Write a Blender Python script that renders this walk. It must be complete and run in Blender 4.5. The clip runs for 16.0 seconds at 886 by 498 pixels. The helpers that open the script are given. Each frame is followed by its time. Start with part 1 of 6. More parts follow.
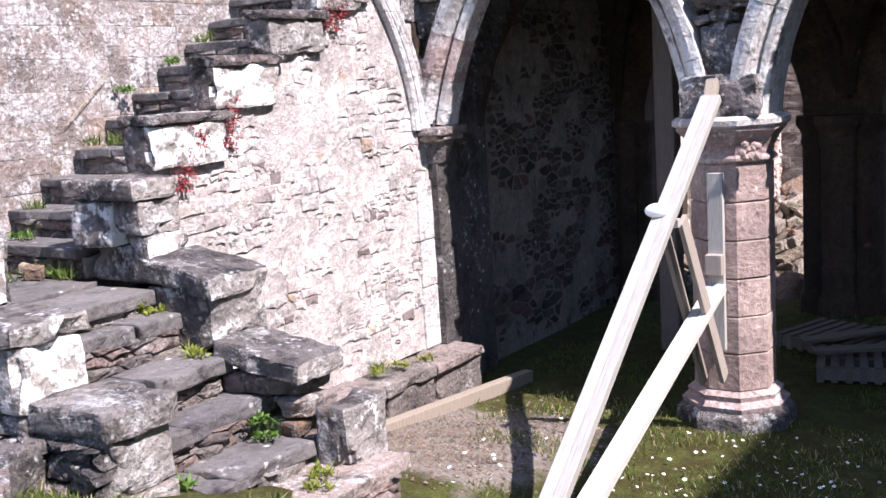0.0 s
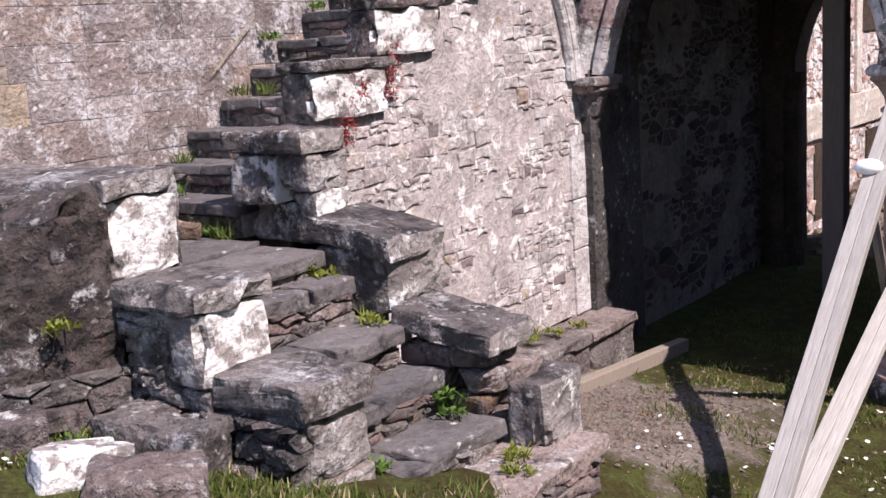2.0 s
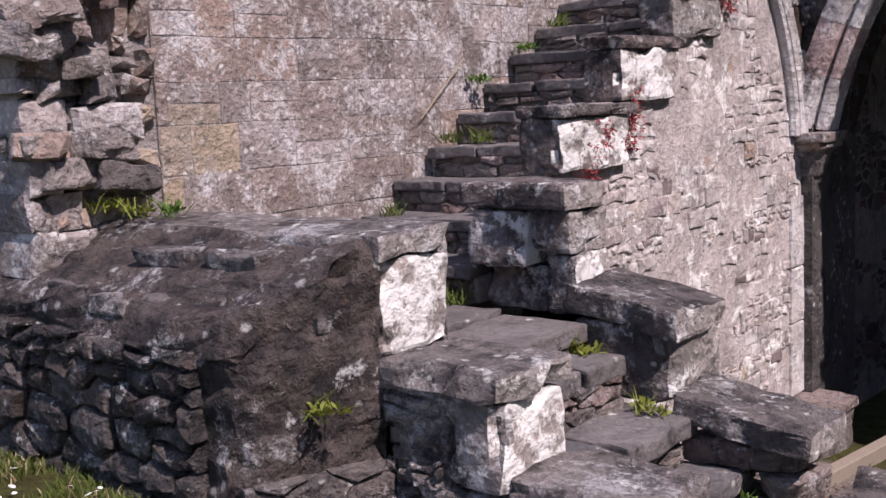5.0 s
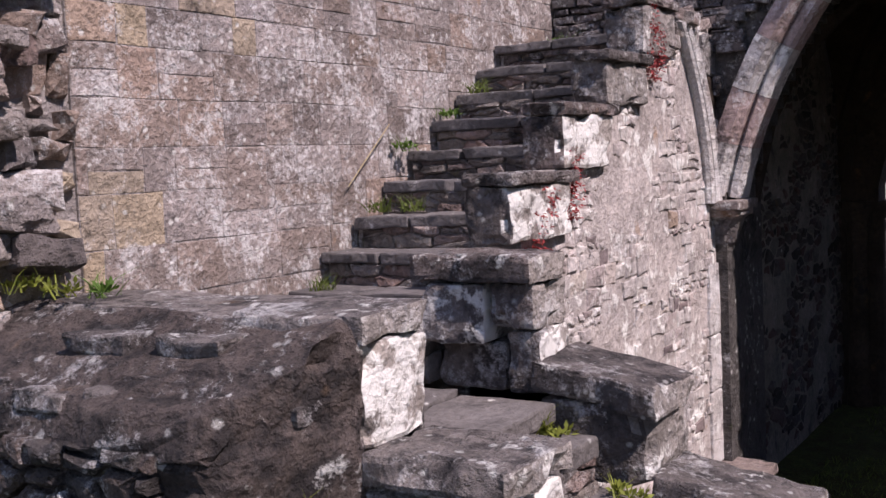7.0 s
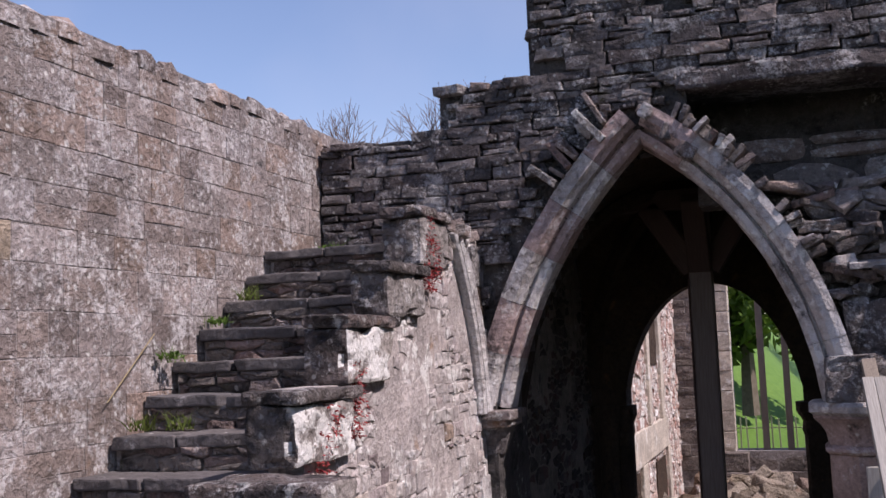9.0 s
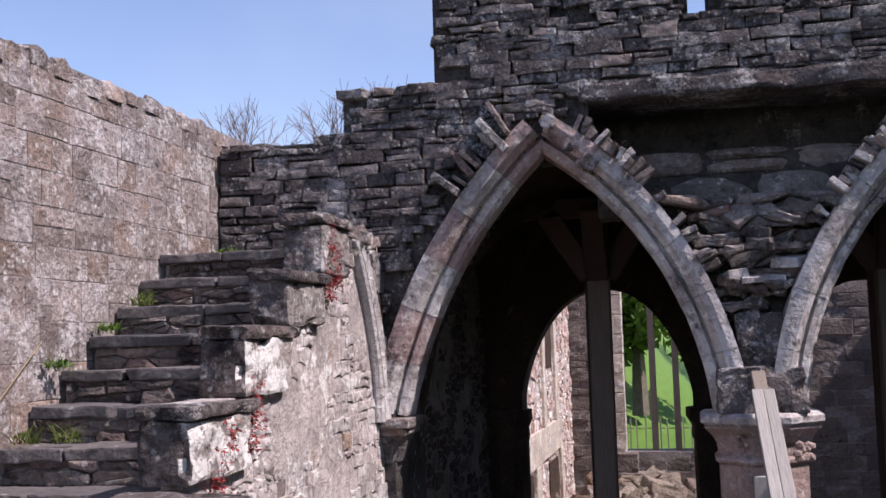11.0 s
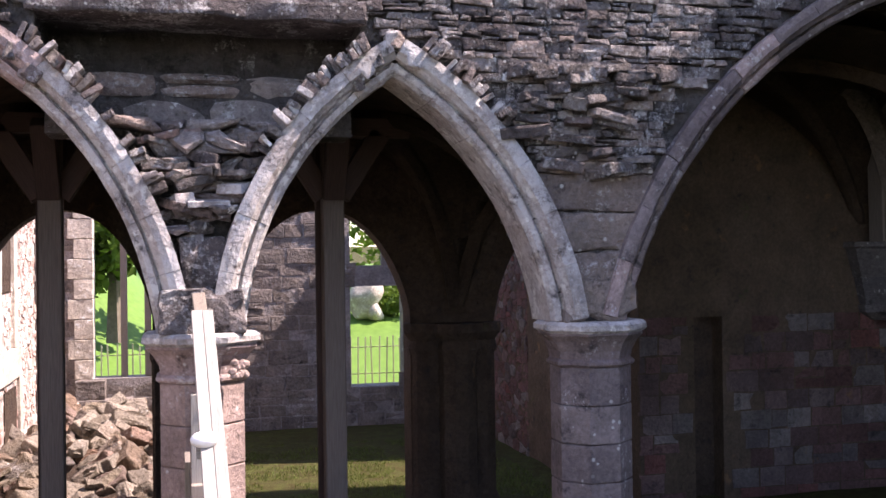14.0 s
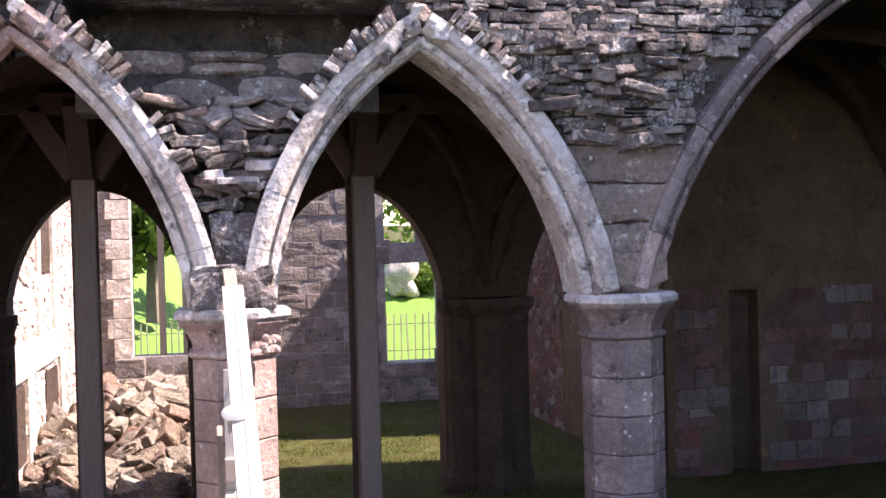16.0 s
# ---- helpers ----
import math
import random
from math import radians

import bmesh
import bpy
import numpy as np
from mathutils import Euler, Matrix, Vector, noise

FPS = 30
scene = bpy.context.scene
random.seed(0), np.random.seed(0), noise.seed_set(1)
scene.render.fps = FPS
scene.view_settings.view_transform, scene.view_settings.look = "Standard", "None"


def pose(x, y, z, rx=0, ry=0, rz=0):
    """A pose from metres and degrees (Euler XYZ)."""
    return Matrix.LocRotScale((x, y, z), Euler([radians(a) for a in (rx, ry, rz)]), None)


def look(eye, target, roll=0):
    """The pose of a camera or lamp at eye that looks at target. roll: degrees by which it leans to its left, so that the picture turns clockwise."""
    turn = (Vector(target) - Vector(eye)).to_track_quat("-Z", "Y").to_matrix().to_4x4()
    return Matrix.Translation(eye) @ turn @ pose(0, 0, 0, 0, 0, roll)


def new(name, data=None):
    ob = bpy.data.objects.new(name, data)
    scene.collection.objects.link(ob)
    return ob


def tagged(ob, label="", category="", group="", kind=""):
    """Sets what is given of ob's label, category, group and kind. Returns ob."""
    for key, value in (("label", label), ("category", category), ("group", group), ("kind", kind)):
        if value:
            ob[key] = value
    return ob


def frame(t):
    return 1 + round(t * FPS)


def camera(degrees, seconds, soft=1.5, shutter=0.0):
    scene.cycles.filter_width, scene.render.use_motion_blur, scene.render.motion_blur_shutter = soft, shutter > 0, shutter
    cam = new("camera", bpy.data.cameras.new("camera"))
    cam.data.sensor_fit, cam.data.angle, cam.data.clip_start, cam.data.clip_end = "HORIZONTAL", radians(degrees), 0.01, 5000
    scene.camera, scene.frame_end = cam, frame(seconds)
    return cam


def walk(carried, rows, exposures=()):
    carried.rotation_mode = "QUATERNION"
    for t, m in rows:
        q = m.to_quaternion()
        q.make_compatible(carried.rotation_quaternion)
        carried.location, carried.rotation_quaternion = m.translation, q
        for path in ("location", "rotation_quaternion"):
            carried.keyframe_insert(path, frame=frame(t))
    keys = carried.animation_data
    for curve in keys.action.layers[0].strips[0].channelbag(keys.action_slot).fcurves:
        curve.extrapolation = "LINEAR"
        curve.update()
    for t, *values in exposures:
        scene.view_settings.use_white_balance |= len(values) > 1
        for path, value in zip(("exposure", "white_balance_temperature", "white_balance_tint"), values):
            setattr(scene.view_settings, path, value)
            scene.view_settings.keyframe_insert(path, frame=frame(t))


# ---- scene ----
cam = camera(45.3, 16.0)
PATH = [
    (0, (-0.081, 0.053, 2.611), (-1.154, 1.711, 2.296), -3.6),
    (0.5, (-0.313, 0.101, 2.585), (-1.39, 1.754, 2.257), -3.3),
    (1, (-0.49, 0.171, 2.558), (-1.628, 1.782, 2.223), -3.3),
    (1.5, (-0.68, 0.205, 2.551), (-1.866, 1.767, 2.16), -2.4),
    (2, (-0.927, 0.174, 2.557), (-2.115, 1.737, 2.176), -3.9),
    (2.5, (-1.112, 0.179, 2.554), (-2.312, 1.734, 2.178), -2.8),
    (3, (-1.375, 0.272, 2.545), (-2.707, 1.724, 2.202), -4.4),
    (3.5, (-1.582, 0.282, 2.541), (-2.997, 1.658, 2.218), -3.1),
    (4, (-1.816, 0.23, 2.554), (-3.174, 1.67, 2.268), -3.7),
    (4.2, (-1.891, 0.212, 2.55), (-3.228, 1.671, 2.262), -3.6),
    (6.3, (-2.636, 0.218, 2.529), (-3.839, 1.804, 2.333), -2.2),
    (6.5, (-2.685, 0.195, 2.544), (-3.838, 1.819, 2.358), -2.9),
    (7, (-2.773, 0.202, 2.551), (-3.853, 1.878, 2.394), -2.6),
    (7.5, (-2.869, 0.29, 2.575), (-3.854, 2.029, 2.505), -3.5),
    (8, (-2.951, 0.36, 2.586), (-3.809, 2.166, 2.636), -1.3),
    (8.5, (-3.033, 0.352, 2.617), (-3.711, 2.229, 2.751), -0.8),
    (8.7, (-3.065, 0.341, 2.635), (-3.715, 2.225, 2.803), -1.8),
    (10.8, (-3.15, 0.368, 2.766), (-3.685, 2.284, 2.981), -2.1),
    (11, (-3.138, 0.376, 2.761), (-3.58, 2.319, 2.932), -1.7),
    (11.5, (-3.098, 0.365, 2.751), (-3.281, 2.356, 2.808), -0.6),
    (12, (-3.03, 0.372, 2.72), (-2.979, 2.371, 2.735), 0.2),
    (12.5, (-2.961, 0.367, 2.709), (-2.845, 2.364, 2.725), -0.5),
    (13, (-2.906, 0.366, 2.708), (-2.69, 2.355, 2.701), -0.3),
    (13.5, (-2.863, 0.336, 2.699), (-2.521, 2.306, 2.69), -0.4),
    (14, (-2.8, 0.309, 2.705), (-2.322, 2.25, 2.723), -0.8),
    (14.5, (-2.754, 0.283, 2.7), (-2.189, 2.201, 2.731), -0.9),
    (15, (-2.726, 0.293, 2.682), (-2.101, 2.193, 2.693), -1.3),
    (15.5, (-2.724, 0.283, 2.679), (-2.196, 2.212, 2.66), -1.6),
    (16, (-2.735, 0.299, 2.672), (-2.327, 2.256, 2.65), -1.5),
]
EXPOSURES = [(0, 1.62, 6200, 21), (1.0, 1.26, 6300, 24), (2.0, 0.93, 6500, 25), (4.0, 0.6, 6500, 28), (7.0, 0.6, 6600, 29), (8.5, 0.38, 6550, 28), (11.0, 0.62, 6500, 27), (12.5, 1.2, 6800, 27), (13.5, 1.55, 6950, 28),
             (14.5, 2.1, 7100, 32), (15.5, 2.45, 7150, 32), (16.0, 2.3, 7150, 31)]
walk(cam, [(t, look(eye, target, roll)) for t, eye, target, roll in PATH], EXPOSURES)

# ---- light ----
SUN_ELEV, SUN_AZ = 52.0, -9.0  # the sun stands over +x, a little towards -y
world = bpy.data.worlds.new("world")
scene.world = world
world.use_nodes = True
wn = world.node_tree
sky = wn.nodes.new("ShaderNodeTexSky")
sky.sky_type, sky.sun_disc = "NISHITA", False
sky.sun_elevation, sky.sun_rotation = radians(SUN_ELEV), radians(90 - SUN_AZ)
sky.air_density, sky.dust_density, sky.ozone_density = 1.0, 0.25, 2.0
cloud = wn.nodes.new("ShaderNodeTexNoise")
cloud.inputs["Scale"].default_value, cloud.inputs["Detail"].default_value = 2.2, 5.0
cloud_ramp = wn.nodes.new("ShaderNodeValToRGB")
cloud_ramp.color_ramp.elements[0].position, cloud_ramp.color_ramp.elements[1].position = 0.5, 0.8
cloud_ramp.color_ramp.elements[1].color = (0.3, 0.3, 0.3, 1)
sky_mix = wn.nodes.new("ShaderNodeMix")
sky_mix.data_type = "RGBA"
coords = wn.nodes.new("ShaderNodeTexCoord")
wn.links.new(coords.outputs["Generated"], cloud.inputs["Vector"])
wn.links.new(cloud.outputs[0], cloud_ramp.inputs[0])
wn.links.new(cloud_ramp.outputs[0], sky_mix.inputs[0])
wn.links.new(sky.outputs[0], sky_mix.inputs[6])
sky_mix.inputs[7].default_value = (4.2, 4.6, 5.4, 1)
wn.links.new(sky_mix.outputs[2], wn.nodes["Background"].inputs[0])
wn.nodes["Background"].inputs[1].default_value = 0.12
sun_data = bpy.data.lights.new("sun", "SUN")
sun_data.energy, sun_data.angle, sun_data.color = 3.9, radians(0.6), (1.0, 0.95, 0.88)
sun = new("sun", sun_data)
sx = math.cos(radians(SUN_ELEV)) * math.cos(radians(SUN_AZ))
sy = math.cos(radians(SUN_ELEV)) * math.sin(radians(SUN_AZ))
sun.matrix_world = look((sx * 30, sy * 30, math.sin(radians(SUN_ELEV)) * 30), (0, 0, 0))


# ---- materials ----
def material(name):
    m = bpy.data.materials.new(name)
    m.use_nodes = True
    return m, m.node_tree.nodes, m.node_tree.links, m.node_tree.nodes["Principled BSDF"]


def tex(nodes, links, kind, scale, detail=4.0, rough=0.6, vec=None):
    n = nodes.new(kind)
    n.inputs["Scale"].default_value = scale
    if kind == "ShaderNodeTexNoise":
        n.inputs["Detail"].default_value, n.inputs["Roughness"].default_value = detail, rough
    links.new(vec, n.inputs["Vector"])
    return n.outputs[0]


def ramp(nodes, links, fac, stops):
    r = nodes.new("ShaderNodeValToRGB")
    e = r.color_ramp.elements
    while len(e) < len(stops):
        e.new(0.5)
    for el, (p, c) in zip(e, stops):
        el.position, el.color = p, (c if len(c) == 4 else (*c, 1))
    links.new(fac, r.inputs[0])
    return r.outputs[0]


def mix(nodes, links, fac, a, b, blend="MIX"):
    n = nodes.new("ShaderNodeMix")
    n.data_type, n.blend_type = "RGBA", blend
    for sock, v in ((n.inputs[0], fac), (n.inputs[6], a), (n.inputs[7], b)):
        if isinstance(v, (int, float)):
            sock.default_value = v
        elif isinstance(v, tuple):
            sock.default_value = (*v, 1)
        else:
            links.new(v, sock)
    return n.outputs[2]


def calc(nodes, links, op, a, b):
    n = nodes.new("ShaderNodeMath")
    n.operation = op
    for sock, v in zip(n.inputs, (a, b)):
        if isinstance(v, (int, float)):
            sock.default_value = v
        else:
            links.new(v, sock)
    return n.outputs[0]


G = lambda v: (v, v, v)


def stone_mat(name, tones, lichen=0.3, black=0.3, wash=0.0, rust=0.0, moss=0.0, bump=0.5, scale=1.0, speck=16.0, clump=0.75):
    """Weathered stone: a tone for each stone, grain, black crust, white lichen, lime wash, ochre and moss."""
    m, nodes, links, bsdf = material(name)
    pos = nodes.new("ShaderNodeNewGeometry")
    vec = pos.outputs["Position"]
    rnd = nodes.new("ShaderNodeObjectInfo").outputs["Random"]
    each = calc(nodes, links, "FRACT", calc(nodes, links, "ADD", rnd, pos.outputs["Random Per Island"]), 0.0)
    base = ramp(nodes, links, each, [(i / max(1, len(tones) - 1), c) for i, c in enumerate(tones if len(tones) > 1 else tones * 2)])
    broad = tex(nodes, links, "ShaderNodeTexNoise", 2.6 * scale, 5, 0.65, vec)
    grain = tex(nodes, links, "ShaderNodeTexNoise", 22 * scale, 8, 0.75, vec)
    fine = tex(nodes, links, "ShaderNodeTexNoise", 140 * scale, 3, 0.7, vec)
    col = mix(nodes, links, 0.75, base, ramp(nodes, links, broad, [(0.28, G(0.5)), (0.72, G(1.35))]), "MULTIPLY")
    col = mix(nodes, links, 0.75, col, ramp(nodes, links, grain, [(0.3, G(0.5)), (0.7, G(1.4))]), "MULTIPLY")
    col = mix(nodes, links, 0.5, col, ramp(nodes, links, fine, [(0.3, G(0.65)), (0.7, G(1.25))]), "MULTIPLY")
    if black:
        b1 = tex(nodes, links, "ShaderNodeTexNoise", 4.3 * scale, 7, 0.72, vec)
        col = mix(nodes, links, ramp(nodes, links, b1, [(0.62 - 0.3 * black, G(0)), (0.72 - 0.25 * black, G(0.8))]), col, (0.022, 0.021, 0.023))
    if rust:
        r1 = tex(nodes, links, "ShaderNodeTexNoise", 3.1 * scale, 4, 0.6, vec)
        col = mix(nodes, links, ramp(nodes, links, r1, [(0.68 - 0.2 * rust, G(0)), (0.78 - 0.2 * rust, G(0.6))]), col, (0.3, 0.17, 0.08))
    if lichen:
        v1 = tex(nodes, links, "ShaderNodeTexNoise", speck, 10, 0.85, vec)
        patch = tex(nodes, links, "ShaderNodeTexNoise", 3.3, 4, 0.6, vec)
        v1 = calc(nodes, links, "ADD", v1, calc(nodes, links, "MULTIPLY", calc(nodes, links, "SUBTRACT", patch, 0.5), clump))
        col = mix(nodes, links, ramp(nodes, links, v1, [(0.68 - 0.22 * lichen, G(0)), (0.8 - 0.22 * lichen, G(0.78))]), col, (0.6, 0.585, 0.58))
        v2 = nodes.new("ShaderNodeTexVoronoi")
        v2.inputs["Scale"].default_value = speck * 0.9
        links.new(vec, v2.inputs["Vector"])
        wob = calc(nodes, links, "ADD", v2.outputs["Distance"], calc(nodes, links, "MULTIPLY", calc(nodes, links, "SUBTRACT", grain, 0.5), 0.9))
        pick = ramp(nodes, links, v2.outputs["Color"], [(0.9 - 0.3 * lichen, G(0)), (0.93 - 0.3 * lichen, G(1))])
        disc = ramp(nodes, links, wob, [(0.14, G(0.75)), (0.32, G(0))])
        col = mix(nodes, links, calc(nodes, links, "MULTIPLY", disc, pick), col, (0.62, 0.61, 0.58))
    if wash:
        w1 = tex(nodes, links, "ShaderNodeTexNoise", 5.5 * scale, 7, 0.7, vec)
        col = mix(nodes, links, ramp(nodes, links, w1, [(0.62 - 0.3 * wash, G(0)), (0.68 - 0.3 * wash, G(0.92))]), col, (0.74, 0.73, 0.7))
    if moss:
        m1 = tex(nodes, links, "ShaderNodeTexNoise", 3.7 * scale, 6, 0.7, vec)
        col = mix(nodes, links, ramp(nodes, links, m1, [(0.66 - 0.2 * moss, G(0)), (0.76 - 0.2 * moss, G(0.8))]), col, (0.07, 0.085, 0.03))
    links.new(col, bsdf.inputs["Base Color"])
    bsdf.inputs["Roughness"].default_value = 0.92
    bsdf.inputs["Specular IOR Level"].default_value = 0.25
    h = calc(nodes, links, "ADD", calc(nodes, links, "MULTIPLY", grain, 0.7), calc(nodes, links, "MULTIPLY", fine, 0.25))
    bm_ = nodes.new("ShaderNodeBump")
    bm_.inputs["Strength"].default_value, bm_.inputs["Distance"].default_value = bump, 0.03
    links.new(h, bm_.inputs["Height"])
    mid = tex(nodes, links, "ShaderNodeTexNoise", 11 * scale, 5, 0.6, vec)
    bm2 = nodes.new("ShaderNodeBump")
    bm2.inputs["Strength"].default_value, bm2.inputs["Distance"].default_value = min(1.0, bump * 1.1), 0.07
    links.new(mid, bm2.inputs["Height"])
    links.new(bm_.outputs[0], bm2.inputs["Normal"])
    links.new(bm2.outputs[0], bsdf.inputs["Normal"])
    return m


def plain_mat(name, c1, c2, scale=20.0, rough=0.8, bump=0.2, stretch=None, trans=0.0):
    m, nodes, links, bsdf = material(name)
    co = nodes.new("ShaderNodeTexCoord").outputs["Object"]
    if stretch:
        mp = nodes.new("ShaderNodeMapping")
        mp.inputs["Scale"].default_value = stretch
        links.new(co, mp.inputs[0])
        co = mp.outputs[0]
    n = tex(nodes, links, "ShaderNodeTexNoise", scale, 6, 0.65, co)
    info = nodes.new("ShaderNodeObjectInfo").outputs["Random"]
    isl = nodes.new("ShaderNodeNewGeometry").outputs["Random Per Island"]
    each = calc(nodes, links, "FRACT", calc(nodes, links, "ADD", info, isl), 0.0)
    col = ramp(nodes, links, n, [(0.3, c1), (0.7, c2)])
    col = mix(nodes, links, 0.55, col, ramp(nodes, links, each, [(0, G(0.6)), (1, G(1.35))]), "MULTIPLY")
    links.new(col, bsdf.inputs["Base Color"])
    bsdf.inputs["Roughness"].default_value = rough
    bsdf.inputs["Specular IOR Level"].default_value = 0.3
    if trans:
        bsdf.inputs["Subsurface Weight"].default_value = 0.0
        t = nodes.new("ShaderNodeBsdfTranslucent")
        links.new(col, t.inputs[0])
        ms = nodes.new("ShaderNodeMixShader")
        ms.inputs[0].default_value = trans
        links.new(bsdf.outputs[0], ms.inputs[1])
        links.new(t.outputs[0], ms.inputs[2])
        links.new(ms.outputs[0], nodes["Material Output"].inputs[0])
    if bump:
        b = nodes.new("ShaderNodeBump")
        b.inputs["Strength"].default_value, b.inputs["Distance"].default_value = bump, 0.01
        links.new(n, b.inputs["Height"])
        links.new(b.outputs[0], bsdf.inputs["Normal"])
    return m


ASHLAR = stone_mat("grey_ashlar", [(0.17, 0.138, 0.125), (0.3, 0.26, 0.245), (0.23, 0.175, 0.145), (0.37, 0.325, 0.31), (0.24, 0.205, 0.19), (0.33, 0.245, 0.2), (0.28, 0.25, 0.245)], 0.82, 0.06, 0, 0.08, 0, 0.5, 1.0, 20.0, 0.5)
EASH = stone_mat("grey_brown_ashlar", [(0.2, 0.17, 0.15), (0.26, 0.22, 0.2), (0.17, 0.145, 0.13)], 0.15, 0.2, 0, 0.1, 0, 0.5)
YELLOW = stone_mat("yellow_sandstone", [(0.4, 0.32, 0.23), (0.35, 0.29, 0.23), (0.38, 0.28, 0.22)], 0.5, 0.15, 0, 0.08, 0, 0.5, 1.0, 20.0)
RUBBLE = stone_mat("flank_rubble", [(0.44, 0.4, 0.385), (0.52, 0.475, 0.455), (0.37, 0.33, 0.32), (0.54, 0.5, 0.475), (0.44, 0.375, 0.365), (0.5, 0.44, 0.39)], 0.5, 0.12, 0.22, 0.14, 0.02, 0.4)
MORTAR = stone_mat("old_mortar", [(0.47, 0.42, 0.4), (0.45, 0.4, 0.375)], 0.4, 0.06, 0.2, 0.16, 0.02, 0.4)
GREYMORTAR = stone_mat("grey_mortar", [(0.3, 0.27, 0.26)], 0.35, 0.06, 0, 0, 0, 0.6)
DARKSTONE = stone_mat("black_crusted_stone", [(0.15, 0.13, 0.13), (0.22, 0.195, 0.19), (0.11, 0.1, 0.1), (0.19, 0.155, 0.15), (0.28, 0.255, 0.245)], 0.7, 0.36, 0, 0, 0.05, 0.9, 1.0, 26.0)
DARKCORE = stone_mat("dark_wall_core", [(0.11, 0.1, 0.095)], 0.3, 0.3, 0, 0, 0.05, 0.8)
CORESTONE = stone_mat("broken_core_stone", [(0.24, 0.21, 0.2), (0.34, 0.3, 0.28), (0.18, 0.155, 0.15), (0.32, 0.25, 0.22), (0.4, 0.35, 0.33)], 0.55, 0.25, 0.05, 0.08, 0.03, 0.7, 1.0, 18.0)
PARAPET = stone_mat("lichened_parapet_stone", [(0.2, 0.172, 0.162), (0.27, 0.238, 0.222), (0.155, 0.135, 0.13), (0.25, 0.195, 0.178)], 0.66, 0.46, 0.04, 0.05, 0, 0.9, 1.0, 19.0)
BLACKWALL = stone_mat("black_weathered_rubble", [(0.12, 0.103, 0.097), (0.19, 0.165, 0.155), (0.085, 0.075, 0.072), (0.17, 0.13, 0.115)], 0.5, 0.5, 0.03, 0.05, 0.02, 1.0, 1.0, 15.0)
DRIPPED = stone_mat("white_streaked_stone", [(0.19, 0.17, 0.165), (0.25, 0.22, 0.21)], 0.6, 0.35, 0.36, 0, 0, 0.7, 1.0, 14.0)
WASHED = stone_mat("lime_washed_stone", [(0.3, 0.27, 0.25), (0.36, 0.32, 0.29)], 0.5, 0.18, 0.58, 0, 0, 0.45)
# paler copy of the parapet stone: sunlight put into the +x faces' colour
SUNFACE = stone_mat("sun_paled_lichened_stone", [(0.27, 0.245, 0.23), (0.33, 0.295, 0.27)], 0.6, 0.15, 0.12, 0, 0, 0.6)
TREAD = stone_mat("dark_slate_tread", [(0.12, 0.11, 0.11), (0.16, 0.145, 0.14), (0.1, 0.095, 0.1)], 0.2, 0.15, 0, 0, 0, 0.35)
RISER = stone_mat("riser_stone", [(0.19, 0.16, 0.145), (0.28, 0.245, 0.22), (0.14, 0.12, 0.115), (0.3, 0.21, 0.185), (0.33, 0.29, 0.27)], 0.3, 0.3, 0, 0.1, 0.06, 0.8)
ARCHST = stone_mat("arch_stone", [(0.46, 0.42, 0.4), (0.54, 0.5, 0.48), (0.42, 0.37, 0.35)], 0.95, 0.24, 0.2, 0, 0, 0.45, 1.0, 18.0)
PINKARCH = stone_mat("pink_arch_stone", [(0.4, 0.3, 0.28), (0.44, 0.335, 0.315)], 0.55, 0.16, 0, 0, 0, 0.4, 1.0, 22.0)
PINK = stone_mat("pink_sandstone", [(0.36, 0.265, 0.235), (0.39, 0.295, 0.262), (0.34, 0.25, 0.222)], 0.12, 0.06, 0, 0.05, 0, 0.3)
GREYPINK = stone_mat("lichened_pink_stone", [(0.2, 0.155, 0.15), (0.24, 0.2, 0.195), (0.18, 0.145, 0.145)], 0.3, 0.16, 0, 0, 0, 0.3, 1.0, 20.0)
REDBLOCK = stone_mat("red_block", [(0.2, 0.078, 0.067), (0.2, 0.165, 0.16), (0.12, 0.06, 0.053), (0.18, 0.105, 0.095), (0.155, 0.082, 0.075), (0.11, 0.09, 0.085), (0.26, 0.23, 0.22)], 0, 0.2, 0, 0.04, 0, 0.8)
# near-black base: the vault's deep shade is put into the stone's colour
SHADEVAULT = stone_mat("shade_dark_vault_stone", [(0.058, 0.039, 0.028), (0.08, 0.055, 0.04), (0.042, 0.029, 0.022)], 0, 0.15, 0, 0.08, 0.06, 0.6)
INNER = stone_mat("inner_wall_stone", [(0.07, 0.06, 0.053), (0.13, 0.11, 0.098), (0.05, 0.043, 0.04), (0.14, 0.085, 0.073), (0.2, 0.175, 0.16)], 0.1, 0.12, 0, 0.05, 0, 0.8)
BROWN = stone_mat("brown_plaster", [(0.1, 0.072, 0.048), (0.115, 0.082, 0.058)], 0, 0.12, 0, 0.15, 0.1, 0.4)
PALEPLASTER = stone_mat("pale_old_plaster", [(0.36, 0.33, 0.31), (0.31, 0.29, 0.275)], 0.2, 0.12, 0.1, 0.08, 0.02, 0.35)
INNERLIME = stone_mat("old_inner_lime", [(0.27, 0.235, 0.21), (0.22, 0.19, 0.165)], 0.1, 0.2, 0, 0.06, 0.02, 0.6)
# tones and wash are whitened to carry the glare of full sun
BACKPINK = stone_mat("sun_whitened_pink_rubble", [(0.5, 0.33, 0.28), (0.6, 0.47, 0.41), (0.44, 0.26, 0.22), (0.58, 0.5, 0.45)], 0.1, 0, 0.4, 0.05, 0, 0.6)
DRESSED = stone_mat("pale_dressed_stone", [(0.62, 0.55, 0.47), (0.54, 0.48, 0.41)], 0.1, 0.0, 0.15, 0, 0, 0.3)
